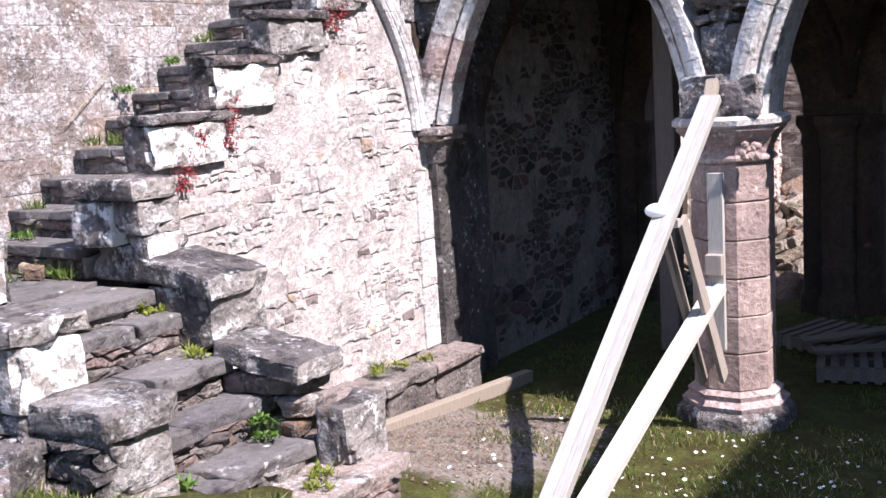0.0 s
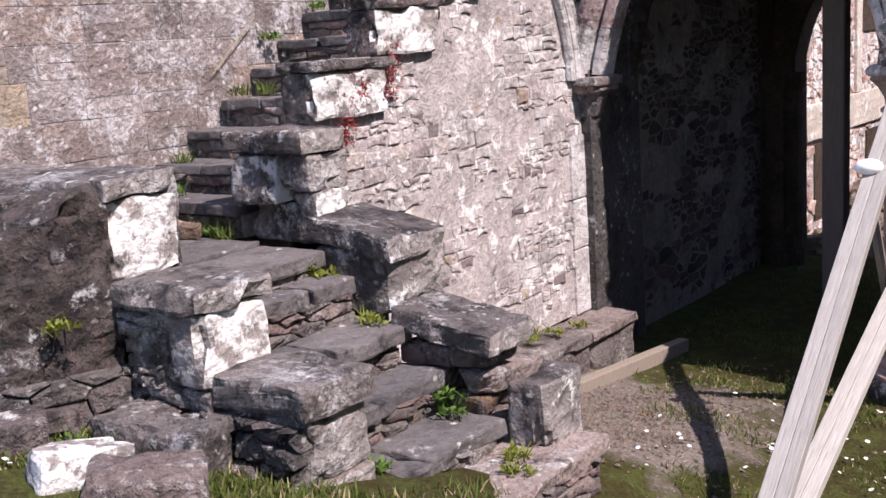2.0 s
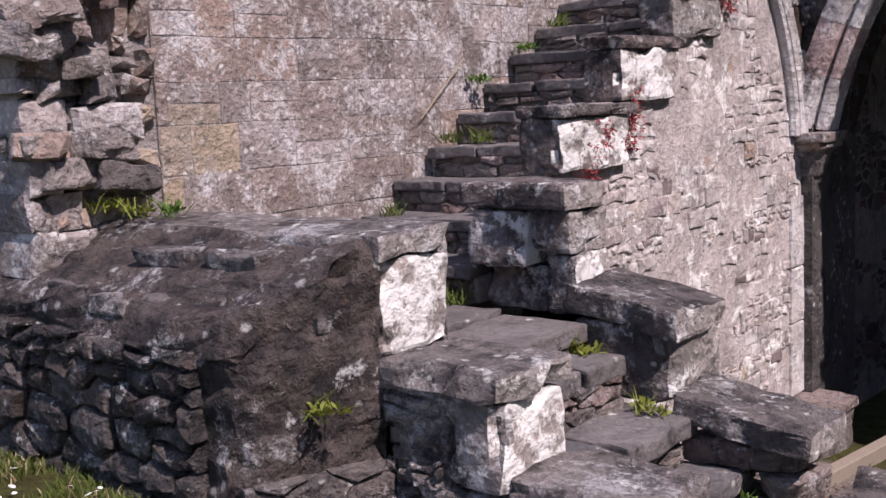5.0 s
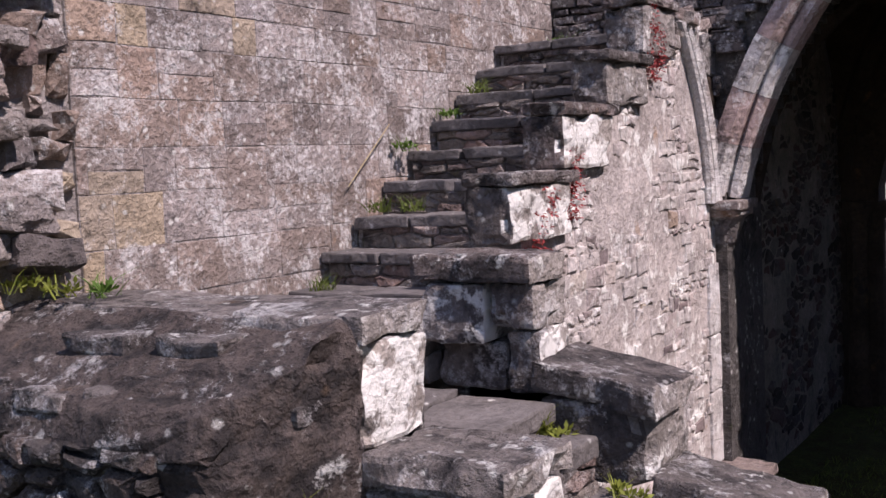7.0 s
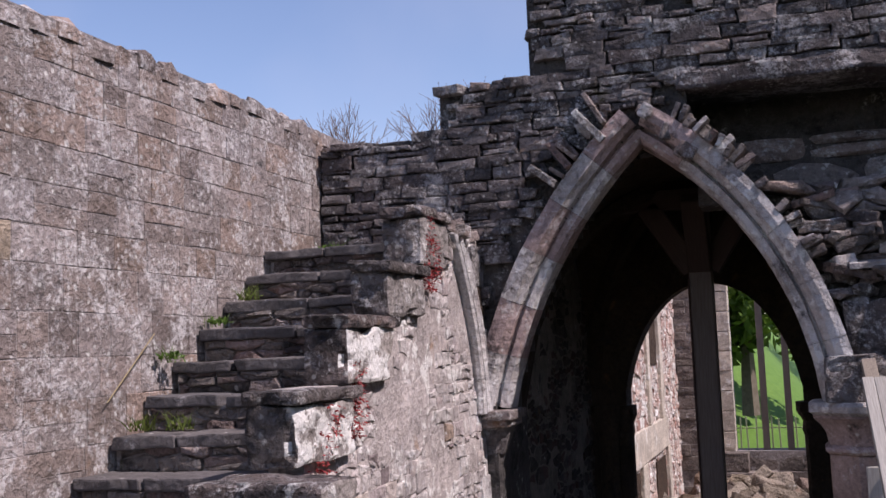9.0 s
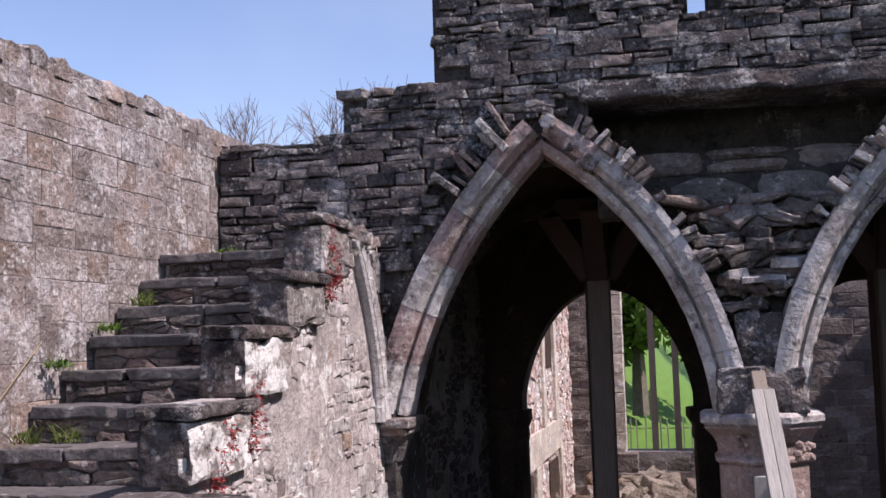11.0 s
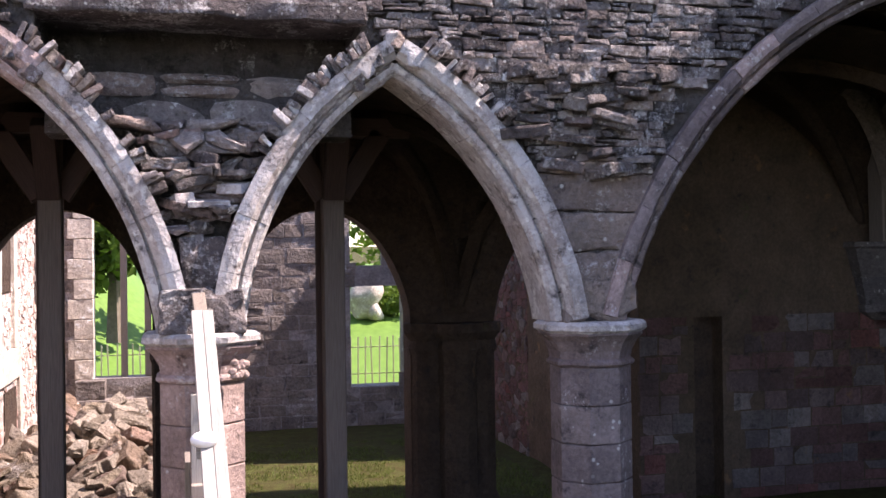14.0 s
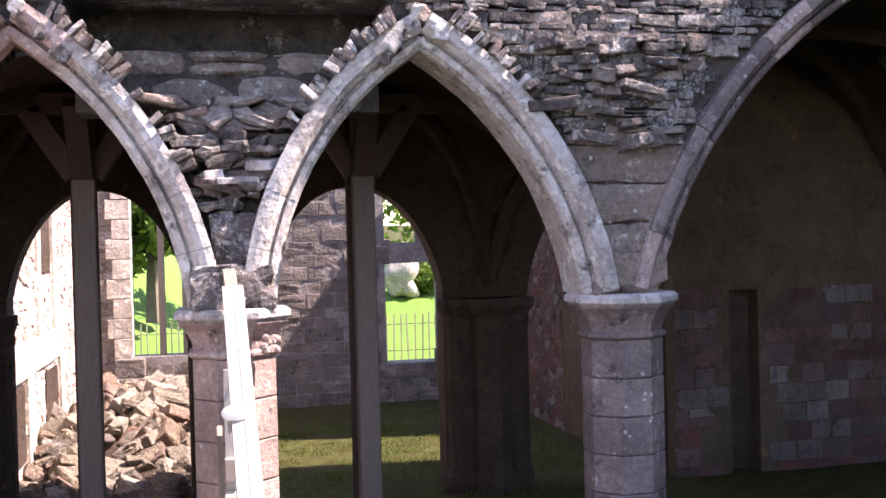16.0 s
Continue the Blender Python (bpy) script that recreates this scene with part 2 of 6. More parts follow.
SPANDREL = stone_mat("brown_spandrel_stone", [(0.24, 0.19, 0.165), (0.28, 0.23, 0.2), (0.2, 0.16, 0.145)], 0.3, 0.15, 0, 0.1, 0.04, 0.5)
HEAP = stone_mat("heap_stone", [(0.23, 0.19, 0.145), (0.34, 0.29, 0.235), (0.22, 0.14, 0.1), (0.28, 0.23, 0.17), (0.15, 0.125, 0.11), (0.31, 0.21, 0.165)], 0.2, 0.14, 0, 0.1, 0.03, 0.8)
WOODPALE = plain_mat("sawn_pale_timber", (0.29, 0.275, 0.25), (0.48, 0.455, 0.42), 9, 0.75, 0.35, (14, 14, 0.7))
WOODGREY = plain_mat("weathered_grey_timber", (0.2, 0.17, 0.145), (0.33, 0.28, 0.24), 8, 0.8, 0.3, (14, 14, 0.6))
WOODPOST = plain_mat("post_timber", (0.15, 0.12, 0.105), (0.25, 0.21, 0.185), 8, 0.8, 0.3, (14, 14, 0.6))
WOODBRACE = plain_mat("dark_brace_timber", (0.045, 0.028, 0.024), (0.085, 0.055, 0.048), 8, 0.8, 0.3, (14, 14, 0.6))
WOODKERB = plain_mat("weathered_kerb_timber", (0.2, 0.16, 0.125), (0.33, 0.28, 0.23), 8, 0.8, 0.3, (10, 0.6, 10))
WOODPALLET = plain_mat("pallet_timber", (0.08, 0.065, 0.055), (0.14, 0.12, 0.1), 8, 0.8, 0.3, (8, 8, 8))
WHITE = plain_mat("white_plastic", (0.8, 0.8, 0.79), (0.84, 0.84, 0.83), 30, 0.45, 0.02)
LEAF = plain_mat("weed_leaf", (0.07, 0.14, 0.025), (0.13, 0.22, 0.04), 30, 0.6, 0, None, 0.3)
YLEAF = plain_mat("yellow_green_leaf", (0.17, 0.2, 0.03), (0.24, 0.27, 0.05), 30, 0.6, 0, None, 0.3)
RED = plain_mat("red_foliage", (0.26, 0.03, 0.04), (0.4, 0.08, 0.07), 30, 0.6, 0, None, 0.25)
GRASS = plain_mat("grass_blades", (0.065, 0.1, 0.018), (0.14, 0.175, 0.038), 12, 0.6, 0, None, 0.35)
DRY = plain_mat("dry_straw", (0.32, 0.25, 0.14), (0.42, 0.34, 0.2), 12, 0.7, 0, None, 0.2)
PETAL = plain_mat("white_daisy", (0.8, 0.8, 0.78), (0.85, 0.85, 0.83), 12, 0.6, 0)
CROWN = plain_mat("tree_leaves", (0.06, 0.12, 0.015), (0.13, 0.2, 0.03), 4, 0.6, 0, None, 0.35)
TWIG = plain_mat("bare_twig", (0.12, 0.09, 0.08), (0.17, 0.13, 0.11), 10, 0.8, 0)
BARK = plain_mat("bark", (0.1, 0.08, 0.06), (0.17, 0.14, 0.11), 10, 0.9, 0.4)
FENCEWOOD = plain_mat("fence_paling", (0.36, 0.37, 0.22), (0.46, 0.46, 0.3), 10, 0.8, 0.1)


def ground_mat():
    m, nodes, links, bsdf = material("ground_turf_and_earth")
    vec = nodes.new("ShaderNodeNewGeometry").outputs["Position"]
    a = tex(nodes, links, "ShaderNodeTexNoise", 1.5, 6, 0.6, vec)
    b = tex(nodes, links, "ShaderNodeTexNoise", 45, 5, 0.7, vec)
    grass = ramp(nodes, links, b, [(0.3, (0.028, 0.03, 0.011)), (0.55, (0.06, 0.068, 0.02)), (0.72, (0.12, 0.1, 0.045))])
    c = tex(nodes, links, "ShaderNodeTexNoise", 6.0, 6, 0.7, vec)
    grass = mix(nodes, links, 0.9, grass, ramp(nodes, links, c, [(0.32, (0.8, 0.5, 0.5)), (0.48, (0.9, 0.75, 0.75)), (0.62, (1.2, 1.25, 1.0)), (0.75, (1.5, 1.6, 1.2))]), "MULTIPLY")
    earth = ramp(nodes, links, b, [(0.3, (0.09, 0.075, 0.06)), (0.55, (0.22, 0.185, 0.16)), (0.75, (0.36, 0.32, 0.29))])
    sep = nodes.new("ShaderNodeSeparateXYZ")
    links.new(vec, sep.inputs[0])
    # bare gravel lies along the foot of the stair's flank
    dx = calc(nodes, links, "ABSOLUTE", calc(nodes, links, "ADD", sep.outputs[0], 4.2), 0.0)
    dy = calc(nodes, links, "ABSOLUTE", calc(nodes, links, "SUBTRACT", sep.outputs[1], 6.3), 0.0)
    d = calc(nodes, links, "MAXIMUM", calc(nodes, links, "DIVIDE", dx, 1.0), calc(nodes, links, "DIVIDE", dy, 1.25))
    d = calc(nodes, links, "ADD", d, calc(nodes, links, "MULTIPLY", calc(nodes, links, "SUBTRACT", a, 0.5), 1.3))
    links.new(mix(nodes, links, ramp(nodes, links, d, [(0.8, G(1)), (1.05, G(0))]), grass, earth), bsdf.inputs["Base Color"])
    bsdf.inputs["Roughness"].default_value = 0.95
    bsdf.inputs["Specular IOR Level"].default_value = 0.15
    bp = nodes.new("ShaderNodeBump")
    bp.inputs["Strength"].default_value, bp.inputs["Distance"].default_value = 0.8, 0.03
    links.new(b, bp.inputs["Height"])
    links.new(bp.outputs[0], bsdf.inputs["Normal"])
    return m


GROUND = ground_mat()


# ---- builders ----
def mesh_of(bm, name, *mats, smooth=False):
    bmesh.ops.recalc_face_normals(bm, faces=bm.faces)
    me = bpy.data.meshes.new(name)
    bm.to_mesh(me)
    bm.free()
    for m in mats:
        me.materials.append(m)
    if smooth:
        for p in me.polygons:
            p.use_smooth = True
    return me


def part(name, bm, mats, parent=None, label="", smooth=False):
    mats = mats if isinstance(mats, (tuple, list)) else (mats,)
    ob = new(name, bm if isinstance(bm, bpy.types.Mesh) else mesh_of(bm, name, *mats, smooth=smooth))
    ob.parent = parent
    return tagged(ob, label)


def thing(name, at, label, category, group="", kind=""):
    ob = new(name)
    ob.location = at
    bpy.context.view_layer.update()
    return tagged(ob, label, category, group, kind)


def under(ob, parent):
    """Parent ob, built in world coordinates, under a thing that stands elsewhere."""
    ob.parent = parent
    base = Matrix.Translation(parent.location)
    if parent.parent:
        base = Matrix.Translation(parent.parent.location) @ base
    ob.matrix_parent_inverse = base.inverted()
    return ob


def add_box(bm, x0, x1, y0, y1, z0, z1):
    vs = [bm.verts.new((x, y, z)) for x in (x0, x1) for y in (y0, y1) for z in (z0, z1)]
    for f in ((0, 1, 3, 2), (4, 6, 7, 5), (0, 4, 5, 1), (2, 3, 7, 6), (0, 2, 6, 4), (1, 5, 7, 3)):
        bm.faces.new([vs[i] for i in f])
    return vs


def rough_block(x0, x1, y0, y1, z0, z1, seed=0, amp=0.012, cuts=5, bevel=0.02, chip=0.0, sun_x=False, lean=0.0):
    """A worn block of stone: bevelled, cut fine and pushed about; if asked, its +x face, towards the sun, takes the
    second material.
    """
    bm = bmesh.new()
    add_box(bm, x0, x1, y0, y1, z0, z1)
    bmesh.ops.recalc_face_normals(bm, faces=bm.faces)
    if bevel:
        bmesh.ops.bevel(bm, geom=list(bm.edges), offset=bevel, segments=2, affect="EDGES", profile=0.6)
    small = [e for e in bm.edges if e.calc_length() > 0.09]
    bmesh.ops.subdivide_edges(bm, edges=small, cuts=cuts, use_grid_fill=True)
    c = Vector(((x0 + x1) / 2, (y0 + y1) / 2, (z0 + z1) / 2))
    off = Vector((seed * 3.7, seed * 1.3, seed * 2.1))
    for v in bm.verts:
        p = v.co + off
        d = noise.noise_vector(p * 4.0) * amp + noise.noise_vector(p * 13.0) * amp * 0.6
        if chip:
            k = noise.noise(p * 6.0)
            edge = sum(1 for a, b, cc in ((x0, x1, v.co.x), (y0, y1, v.co.y), (z0, z1, v.co.z)) if min(abs(cc - a), abs(cc - b)) < 0.05)
            if edge >= 2 and k > 0.1:
                d += (c - v.co).normalized() * chip * (k - 0.1) * 2
        if lean:
            d.z += lean * (v.co.x - c.x)
        v.co += d
    bm.normal_update()
    if sun_x:
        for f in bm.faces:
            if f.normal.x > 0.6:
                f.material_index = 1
    return bm


def unit_stone(seed, rounded=0.12, wob=0.07, bulge=0.3, n=4):
    """A stone's face with its edges dropped back: x and y within +-0.5, z from -1 (in the wall) to about 0."""
    rng = random.Random(seed)
    bm = bmesh.new()
    grid = []
    for j in range(n):
        row = []
        for i in range(n):
            u, v = i / (n - 1) - 0.5, j / (n - 1) - 0.5
            edge = i in (0, n - 1) or j in (0, n - 1)
            corner = i in (0, n - 1) and j in (0, n - 1)
            k = 1 - (rounded * (1.3 if corner else 0.5) if edge else 0)
            z = rng.uniform(-0.5, 0.1) * bulge - (0.35 if corner else 0.22 if edge else 0)
            row.append(bm.verts.new((u * k + rng.uniform(-wob, wob) * 0.6, v * k + rng.uniform(-wob, wob), z)))
        grid.append(row)
    for j in range(n - 1):
        for i in range(n - 1):
            bm.faces.new((grid[j][i], grid[j][i + 1], grid[j + 1][i + 1], grid[j + 1][i]))
    rim = [grid[0][i] for i in range(n)] + [grid[j][n - 1] for j in range(1, n)] + [grid[n - 1][i] for i in range(n - 2, -1, -1)] + [grid[j][0] for j in range(n - 2, 0, -1)]
    back = [bm.verts.new((v.co.x, v.co.y, -1)) for v in rim]
    for i in range(len(rim)):
        k = (i + 1) % len(rim)
        bm.faces.new((rim[i], back[i], back[k], rim[k]))
    return bm


UNIT = {}


def unit_set(key, mat, **kw):
    if key not in UNIT:
        UNIT[key] = []
        for s in range(8):
            bm = unit_stone(s + len(UNIT) * 17, **kw)
            UNIT[key].append(mesh_of(bm, "stone_" + key, mat))
    return UNIT[key]


def masonry(parent, key, mat, origin, u, v, n, rect, inside, course, aspect, depth, gap=0.012, proud=0.02, seed=1, singles=300, piece="stone", jitter=0.0, tilt=0.0, kw=None, swap=None, near=None):
    """Coursed stones over a wall's face. rect: u0, u1, v0, v1; inside(u, v) keeps the openings free. The nearest are objects of their own."""
    rng = random.Random(seed)
    meshes = unit_set(key, mat, **(kw or {}))
    u, v, n, origin = Vector(u), Vector(v), Vector(n), Vector(origin)
    u0, u1, v0, v1 = rect
    found = []
    y = v0
    while y < v1 - 0.02:
        h = min(rng.uniform(*course), v1 - y)
        x = u0 - rng.uniform(0, h)
        while x < u1:
            w = h * rng.uniform(*aspect)
            a, b = max(x, u0), min(x + w, u1)
            x += w
            if b - a < 0.3 * h:
                continue
            hh = h * (1 if rng.random() < 0.8 else 0.55)
            cu, cv = (a + b) / 2, y + hh / 2
            rows = [(cu, cv, b - a, hh)]
            if hh < h:
                rows.append((cu, y + hh + (h - hh) / 2, b - a, h - hh))
            for pu, pv, pw, ph in rows:
                if all(inside(pu + du * pw * 0.42, pv + dv * ph * 0.42) for du, dv in ((-1, -1), (1, -1), (-1, 1), (1, 1), (0, 0))):
                    found.append((pu, pv, pw, ph))
        y += h
    if near:
        found.sort(key=lambda f: (f[0] - near[0]) ** 2 + (f[1] - near[1]) ** 2)
    verts, faces = [], []
    for i, (pu, pv, pw, ph) in enumerate(found):
        me = rng.choice(meshes)
        out = proud + rng.uniform(-1, 1) * jitter
        m = Matrix.Identity(4)
        ang = rng.uniform(-tilt, tilt)
        uu, vv = u * math.cos(ang) + v * math.sin(ang), v * math.cos(ang) - u * math.sin(ang)
        sx_, sy_ = max(0.02, pw - gap), max(0.02, ph - gap)
        if rng.random() < 0.5:
            sx_ = -sx_
        for r in range(3):
            m[r][0], m[r][1], m[r][2] = uu[r] * sx_, vv[r] * sy_, n[r] * depth
            m[r][3] = origin[r] + u[r] * pu + v[r] * pv + n[r] * out
        if i < singles:
            use = me
            if swap and swap(pu, pv, rng):
                use = rng.choice(unit_set(key + "_b", swap(pu, pv, rng) or mat, **(kw or {})))
            ob = new(piece, use)
            ob.parent = parent
            ob.matrix_parent_inverse = Matrix.Translation(parent.location).inverted() if parent and parent.type == "EMPTY" else Matrix.Identity(4)
            ob.matrix_basis = m
        else:
            k = len(verts)
            verts += [tuple(m @ q.co) for q in me.vertices]
            faces += [tuple(k + q for q in p.vertices) for p in me.polygons]
    if faces:
        me = bpy.data.meshes.new("stonework")
        me.from_pydata(verts, [], faces)
        me.materials.append(mat)
        ob = new("stonework", me)
        ob.parent = parent
        if parent and parent.type == "EMPTY":
            ob.matrix_parent_inverse = Matrix.Translation(parent.location).inverted()
        tagged(ob, kind="stuff")
    return len(found)


def clip_cell(poly, a, b, c):
    """The part of a polygon where a * x + b * y <= c."""
    out = []
    for i, p in enumerate(poly):
        q = poly[(i + 1) % len(poly)]
        dp, dq = a * p[0] + b * p[1] - c, a * q[0] + b * q[1] - c
        if dp <= 0:
            out.append(p)
        if (dp < 0 < dq) or (dq < 0 < dp):
            t = dp / (dp - dq)
            out.append((p[0] + (q[0] - p[0]) * t, p[1] + (q[1] - p[1]) * t))
    return out


def cells(rect, course, aspect, rng, wild):
    """Irregular stones that fill a rectangle: courses of random lengths, pushed about, and the cells nearest to each."""
    u0, u1, v0, v1 = rect
    k = (aspect[0] + aspect[1]) / 2
    seeds, y = [], v0
    while y < v1:
        h = rng.uniform(*course)
        x = u0 - rng.uniform(0, h * k)
        while x < u1:
            w = h * rng.uniform(*aspect)
            if rng.random() < 0.22:
                seeds.append((x + w / 2, (y + h * 0.25) * k))
                seeds.append((x + w * rng.uniform(0.3, 0.7), (y + h * 0.75) * k))
            else:
                seeds.append((x + w / 2 + rng.uniform(-wild, wild) * w, (y + h / 2 + rng.uniform(-wild, wild) * h) * k))
            x += w
        y += h
    far = course[1] * k * 1.9
    bins = {}
    for i, (x, y) in enumerate(seeds):
        bins.setdefault((int(x // far), int(y // far)), []).append(i)
    out = []
    for i, (x, y) in enumerate(seeds):
        poly = [(max(u0, x - far), max(v0 * k, y - far)), (min(u1, x + far), max(v0 * k, y - far)), (min(u1, x + far), min(v1 * k, y + far)), (max(u0, x - far), min(v1 * k, y + far))]
        bx, by = int(x // far), int(y // far)
        near = [j for dx in (-1, 0, 1) for dy in (-1, 0, 1) for j in bins.get((bx + dx, by + dy), ()) if j != i]
        for j in near:
            qx, qy = seeds[j]
            poly = clip_cell(poly, qx - x, qy - y, (qx * qx + qy * qy - x * x - y * y) / 2)
            if len(poly) < 3:
                break
        if len(poly) >= 3:
            out.append([(p[0], p[1] / k) for p in poly])
    return out


def ashlar_cells(rect, course, aspect, rng, wild):
    """Squared stones in level courses, corners a little out of true."""
    u0, u1, v0, v1 = rect
    out, y = [], v0
    j = lambda: rng.uniform(-wild, wild) * 0.05
    while y < v1 - 0.03:
        h = min(rng.uniform(*course), v1 - y)
        x = u0 - rng.uniform(0, h)
        while x < u1 - 0.04:
            w = h * rng.uniform(*aspect)
            a, b = max(x, u0), min(x + w, u1)
            x += w
            if b - a < 0.05:
                continue
            parts = [(y, y + h)] if rng.random() < 0.86 else [(y, y + h * 0.5), (y + h * 0.5, y + h)]
            for y0, y1 in parts:
                out.append([(a + j(), y0 + j()), (b + j(), y0 + j()), (b + j(), y1 + j()), (a + j(), y1 + j())])
        y += h
    return out


def rubble(parent, mat, origin, u, v, n, rect, inside, course, aspect, gap=0.012, proud=0.0, jitter=0.01, bevel=0.012, deep=0.06, seed=1, singles=300, piece="stone", wild=0.3, near=None, pick=None, dome=0.3, coursed=False):
    """Stones of a rubble face, each with its own outline, edges dropped back into the mortar."""
    rng = random.Random(seed)
    u, v, n, origin = Vector(u), Vector(v), Vector(n), Vector(origin)
    polys = []
    for poly in (ashlar_cells if coursed else cells)(rect, course, aspect, rng, wild):
        cu, cv = sum(p[0] for p in poly) / len(poly), sum(p[1] for p in poly) / len(poly)
        if inside(cu, cv) and sum(inside(*p) for p in poly) > len(poly) * 0.55:
            polys.append((cu, cv, poly))
    if near:
        polys.sort(key=lambda f: (f[0] - near[0]) ** 2 + (f[1] - near[1]) ** 2)
    verts, faces, slots, mats = [], [], [], [mat]
    for i, (cu, cv, poly) in enumerate(polys):
        ring = []
        for a, b in zip(poly, poly[1:] + poly[:1]):
            ring.append(a)
            ln = math.hypot(b[0] - a[0], b[1] - a[1])
            if ln > 0.05:
                m_ = rng.uniform(0.35, 0.65)
                ring.append((a[0] + (b[0] - a[0]) * m_ + rng.uniform(-0.12, 0.12) * wild * ln, a[1] + (b[1] - a[1]) * m_ + rng.uniform(-0.12, 0.12) * wild * ln))
        size = sum(math.hypot(p[0] - cu, p[1] - cv) for p in ring) / len(ring)
        if size < 0.012:
            continue
        out = proud + rng.uniform(-1, 1) * jitter
        su, sv = rng.uniform(-1, 1) * jitter * 0.7, rng.uniform(-1, 1) * jitter * 0.7
        vs, fs = [], []
        k = len(ring)
        for shrink, drop in ((gap * 0.5, deep), (gap * 0.5, bevel * rng.uniform(0.7, 1.3)), (gap * 0.5 + bevel, 0.0)):
            for p in ring:
                d = max(1e-4, math.hypot(p[0] - cu, p[1] - cv))
                f = max(0.25, 1 - shrink / d)
                pu, pv = (p[0] - cu) * f, (p[1] - cv) * f
                z = out - drop + (su * pu + sv * pv) / size * (1 if drop < deep else 0) + (rng.uniform(-0.3, 0.3) * bevel if drop < deep else 0)
                vs.append(u * pu + v * pv + n * z)
        vs.append(n * (out + bevel * dome * rng.uniform(0, 1.5)))
        for j in range(k):
            j2 = (j + 1) % k
            fs += [(j, j2, k + j2, k + j), (k + j, k + j2, 2 * k + j2, 2 * k + j), (2 * k + j, 2 * k + j2, 3 * k)]
        c = origin + u * cu + v * cv
        if i < singles:
            me = bpy.data.meshes.new(piece)
            me.from_pydata([tuple(q) for q in vs], [], fs)
            me.materials.append((pick(cu, cv, rng) if pick else None) or mat)
            ob = new(piece, me)
            ob.parent = parent
            if parent.type == "EMPTY":
                ob.matrix_parent_inverse = Matrix.Translation(parent.location).inverted()
            ob.location = c
        else:
            b0 = len(verts)
            verts += [tuple(c + q) for q in vs]
            faces += [tuple(b0 + q for q in f) for f in fs]
            own = (pick(cu, cv, rng) if pick else None) or mat
            if own not in mats:
                mats.append(own)
            slots += [mats.index(own)] * len(fs)
    if faces:
        me = bpy.data.meshes.new("stonework")
        me.from_pydata(verts, [], faces)
        for m_ in mats:
            me.materials.append(m_)
        me.polygons.foreach_set("material_index", slots)
        ob = new("stonework", me)
        ob.parent = parent
        if parent.type == "EMPTY":
            ob.matrix_parent_inverse = Matrix.Translation(parent.location).inverted()
        tagged(ob, kind="stuff")


def circle3(a, b, c):
    """Centre and radius of the circle through three points of a plane."""
    d = 2 * (a[0] * (b[1] - c[1]) + b[0] * (c[1] - a[1]) + c[0] * (a[1] - b[1]))
    q = [p[0] ** 2 + p[1] ** 2 for p in (a, b, c)]
    x = (q[0] * (b[1] - c[1]) + q[1] * (c[1] - a[1]) + q[2] * (a[1] - b[1])) / d
    y = (q[0] * (c[0] - b[0]) + q[1] * (a[0] - c[0]) + q[2] * (b[0] - a[0])) / d
    return x, y, math.hypot(a[0] - x, a[1] - y)


def limb(spring, apex, mid):
    """Points of one limb of a pointed arch, from spring to apex, with outward normals, in the plane (x, z)."""
    cx, cz, r = circle3(spring, mid, apex)
    a0, a1 = math.atan2(spring[1] - cz, spring[0] - cx), math.atan2(apex[1] - cz, apex[0] - cx)
    if a1 - a0 > math.pi:
        a1 -= 2 * math.pi
    if a0 - a1 > math.pi:
        a1 += 2 * math.pi
    return lambda t: (cx + r * math.cos(a0 + (a1 - a0) * t), cz + r * math.sin(a0 + (a1 - a0) * t), math.cos(a0 + (a1 - a0) * t), math.sin(a0 + (a1 - a0) * t))


def voussoirs(parent, curve, profile, count, mats, y0, seed=0, t0=0.0, t1=1.0, gap=0.0007, steps=4, name="voussoir"):
    """Stones of an arch: the moulded profile (out, depth in y) swept along the curve, a stone at a time."""
    rng = random.Random(seed)
    for i in range(count):
        bm = bmesh.new()
        a, b = t0 + (t1 - t0) * i / count, t0 + (t1 - t0) * (i + 1) / count
        push = rng.uniform(-0.004, 0.004)
        rings = []
        for s in range(steps + 1):
            t = a + gap + (b - a - 2 * gap) * s / steps
            x, z, nx, nz = curve(t)
            ring = []
            for o, dy in profile:
                w = noise.noise(Vector((x * 7 + o * 9, z * 7, dy * 9 + seed))) * 0.007
                ring.append(bm.verts.new((x + nx * (o + w), y0 + dy + push + w, z + nz * (o + w))))
            rings.append(ring)
        k = len(profile)
        for s in range(steps):
            for j in range(k):
                bm.faces.new((rings[s][j], rings[s][(j + 1) % k], rings[s + 1][(j + 1) % k], rings[s + 1][j]))
        bm.faces.new(rings[0][::-1])
        bm.faces.new(rings[-1])
        m = mats[0] if rng.random() < 0.85 or len(mats) < 2 else mats[1]
        ob = part(name, bm, m)
        ob.parent = parent
        if parent.type == "EMPTY":
            ob.matrix_parent_inverse = Matrix.Translation(parent.location).inverted()


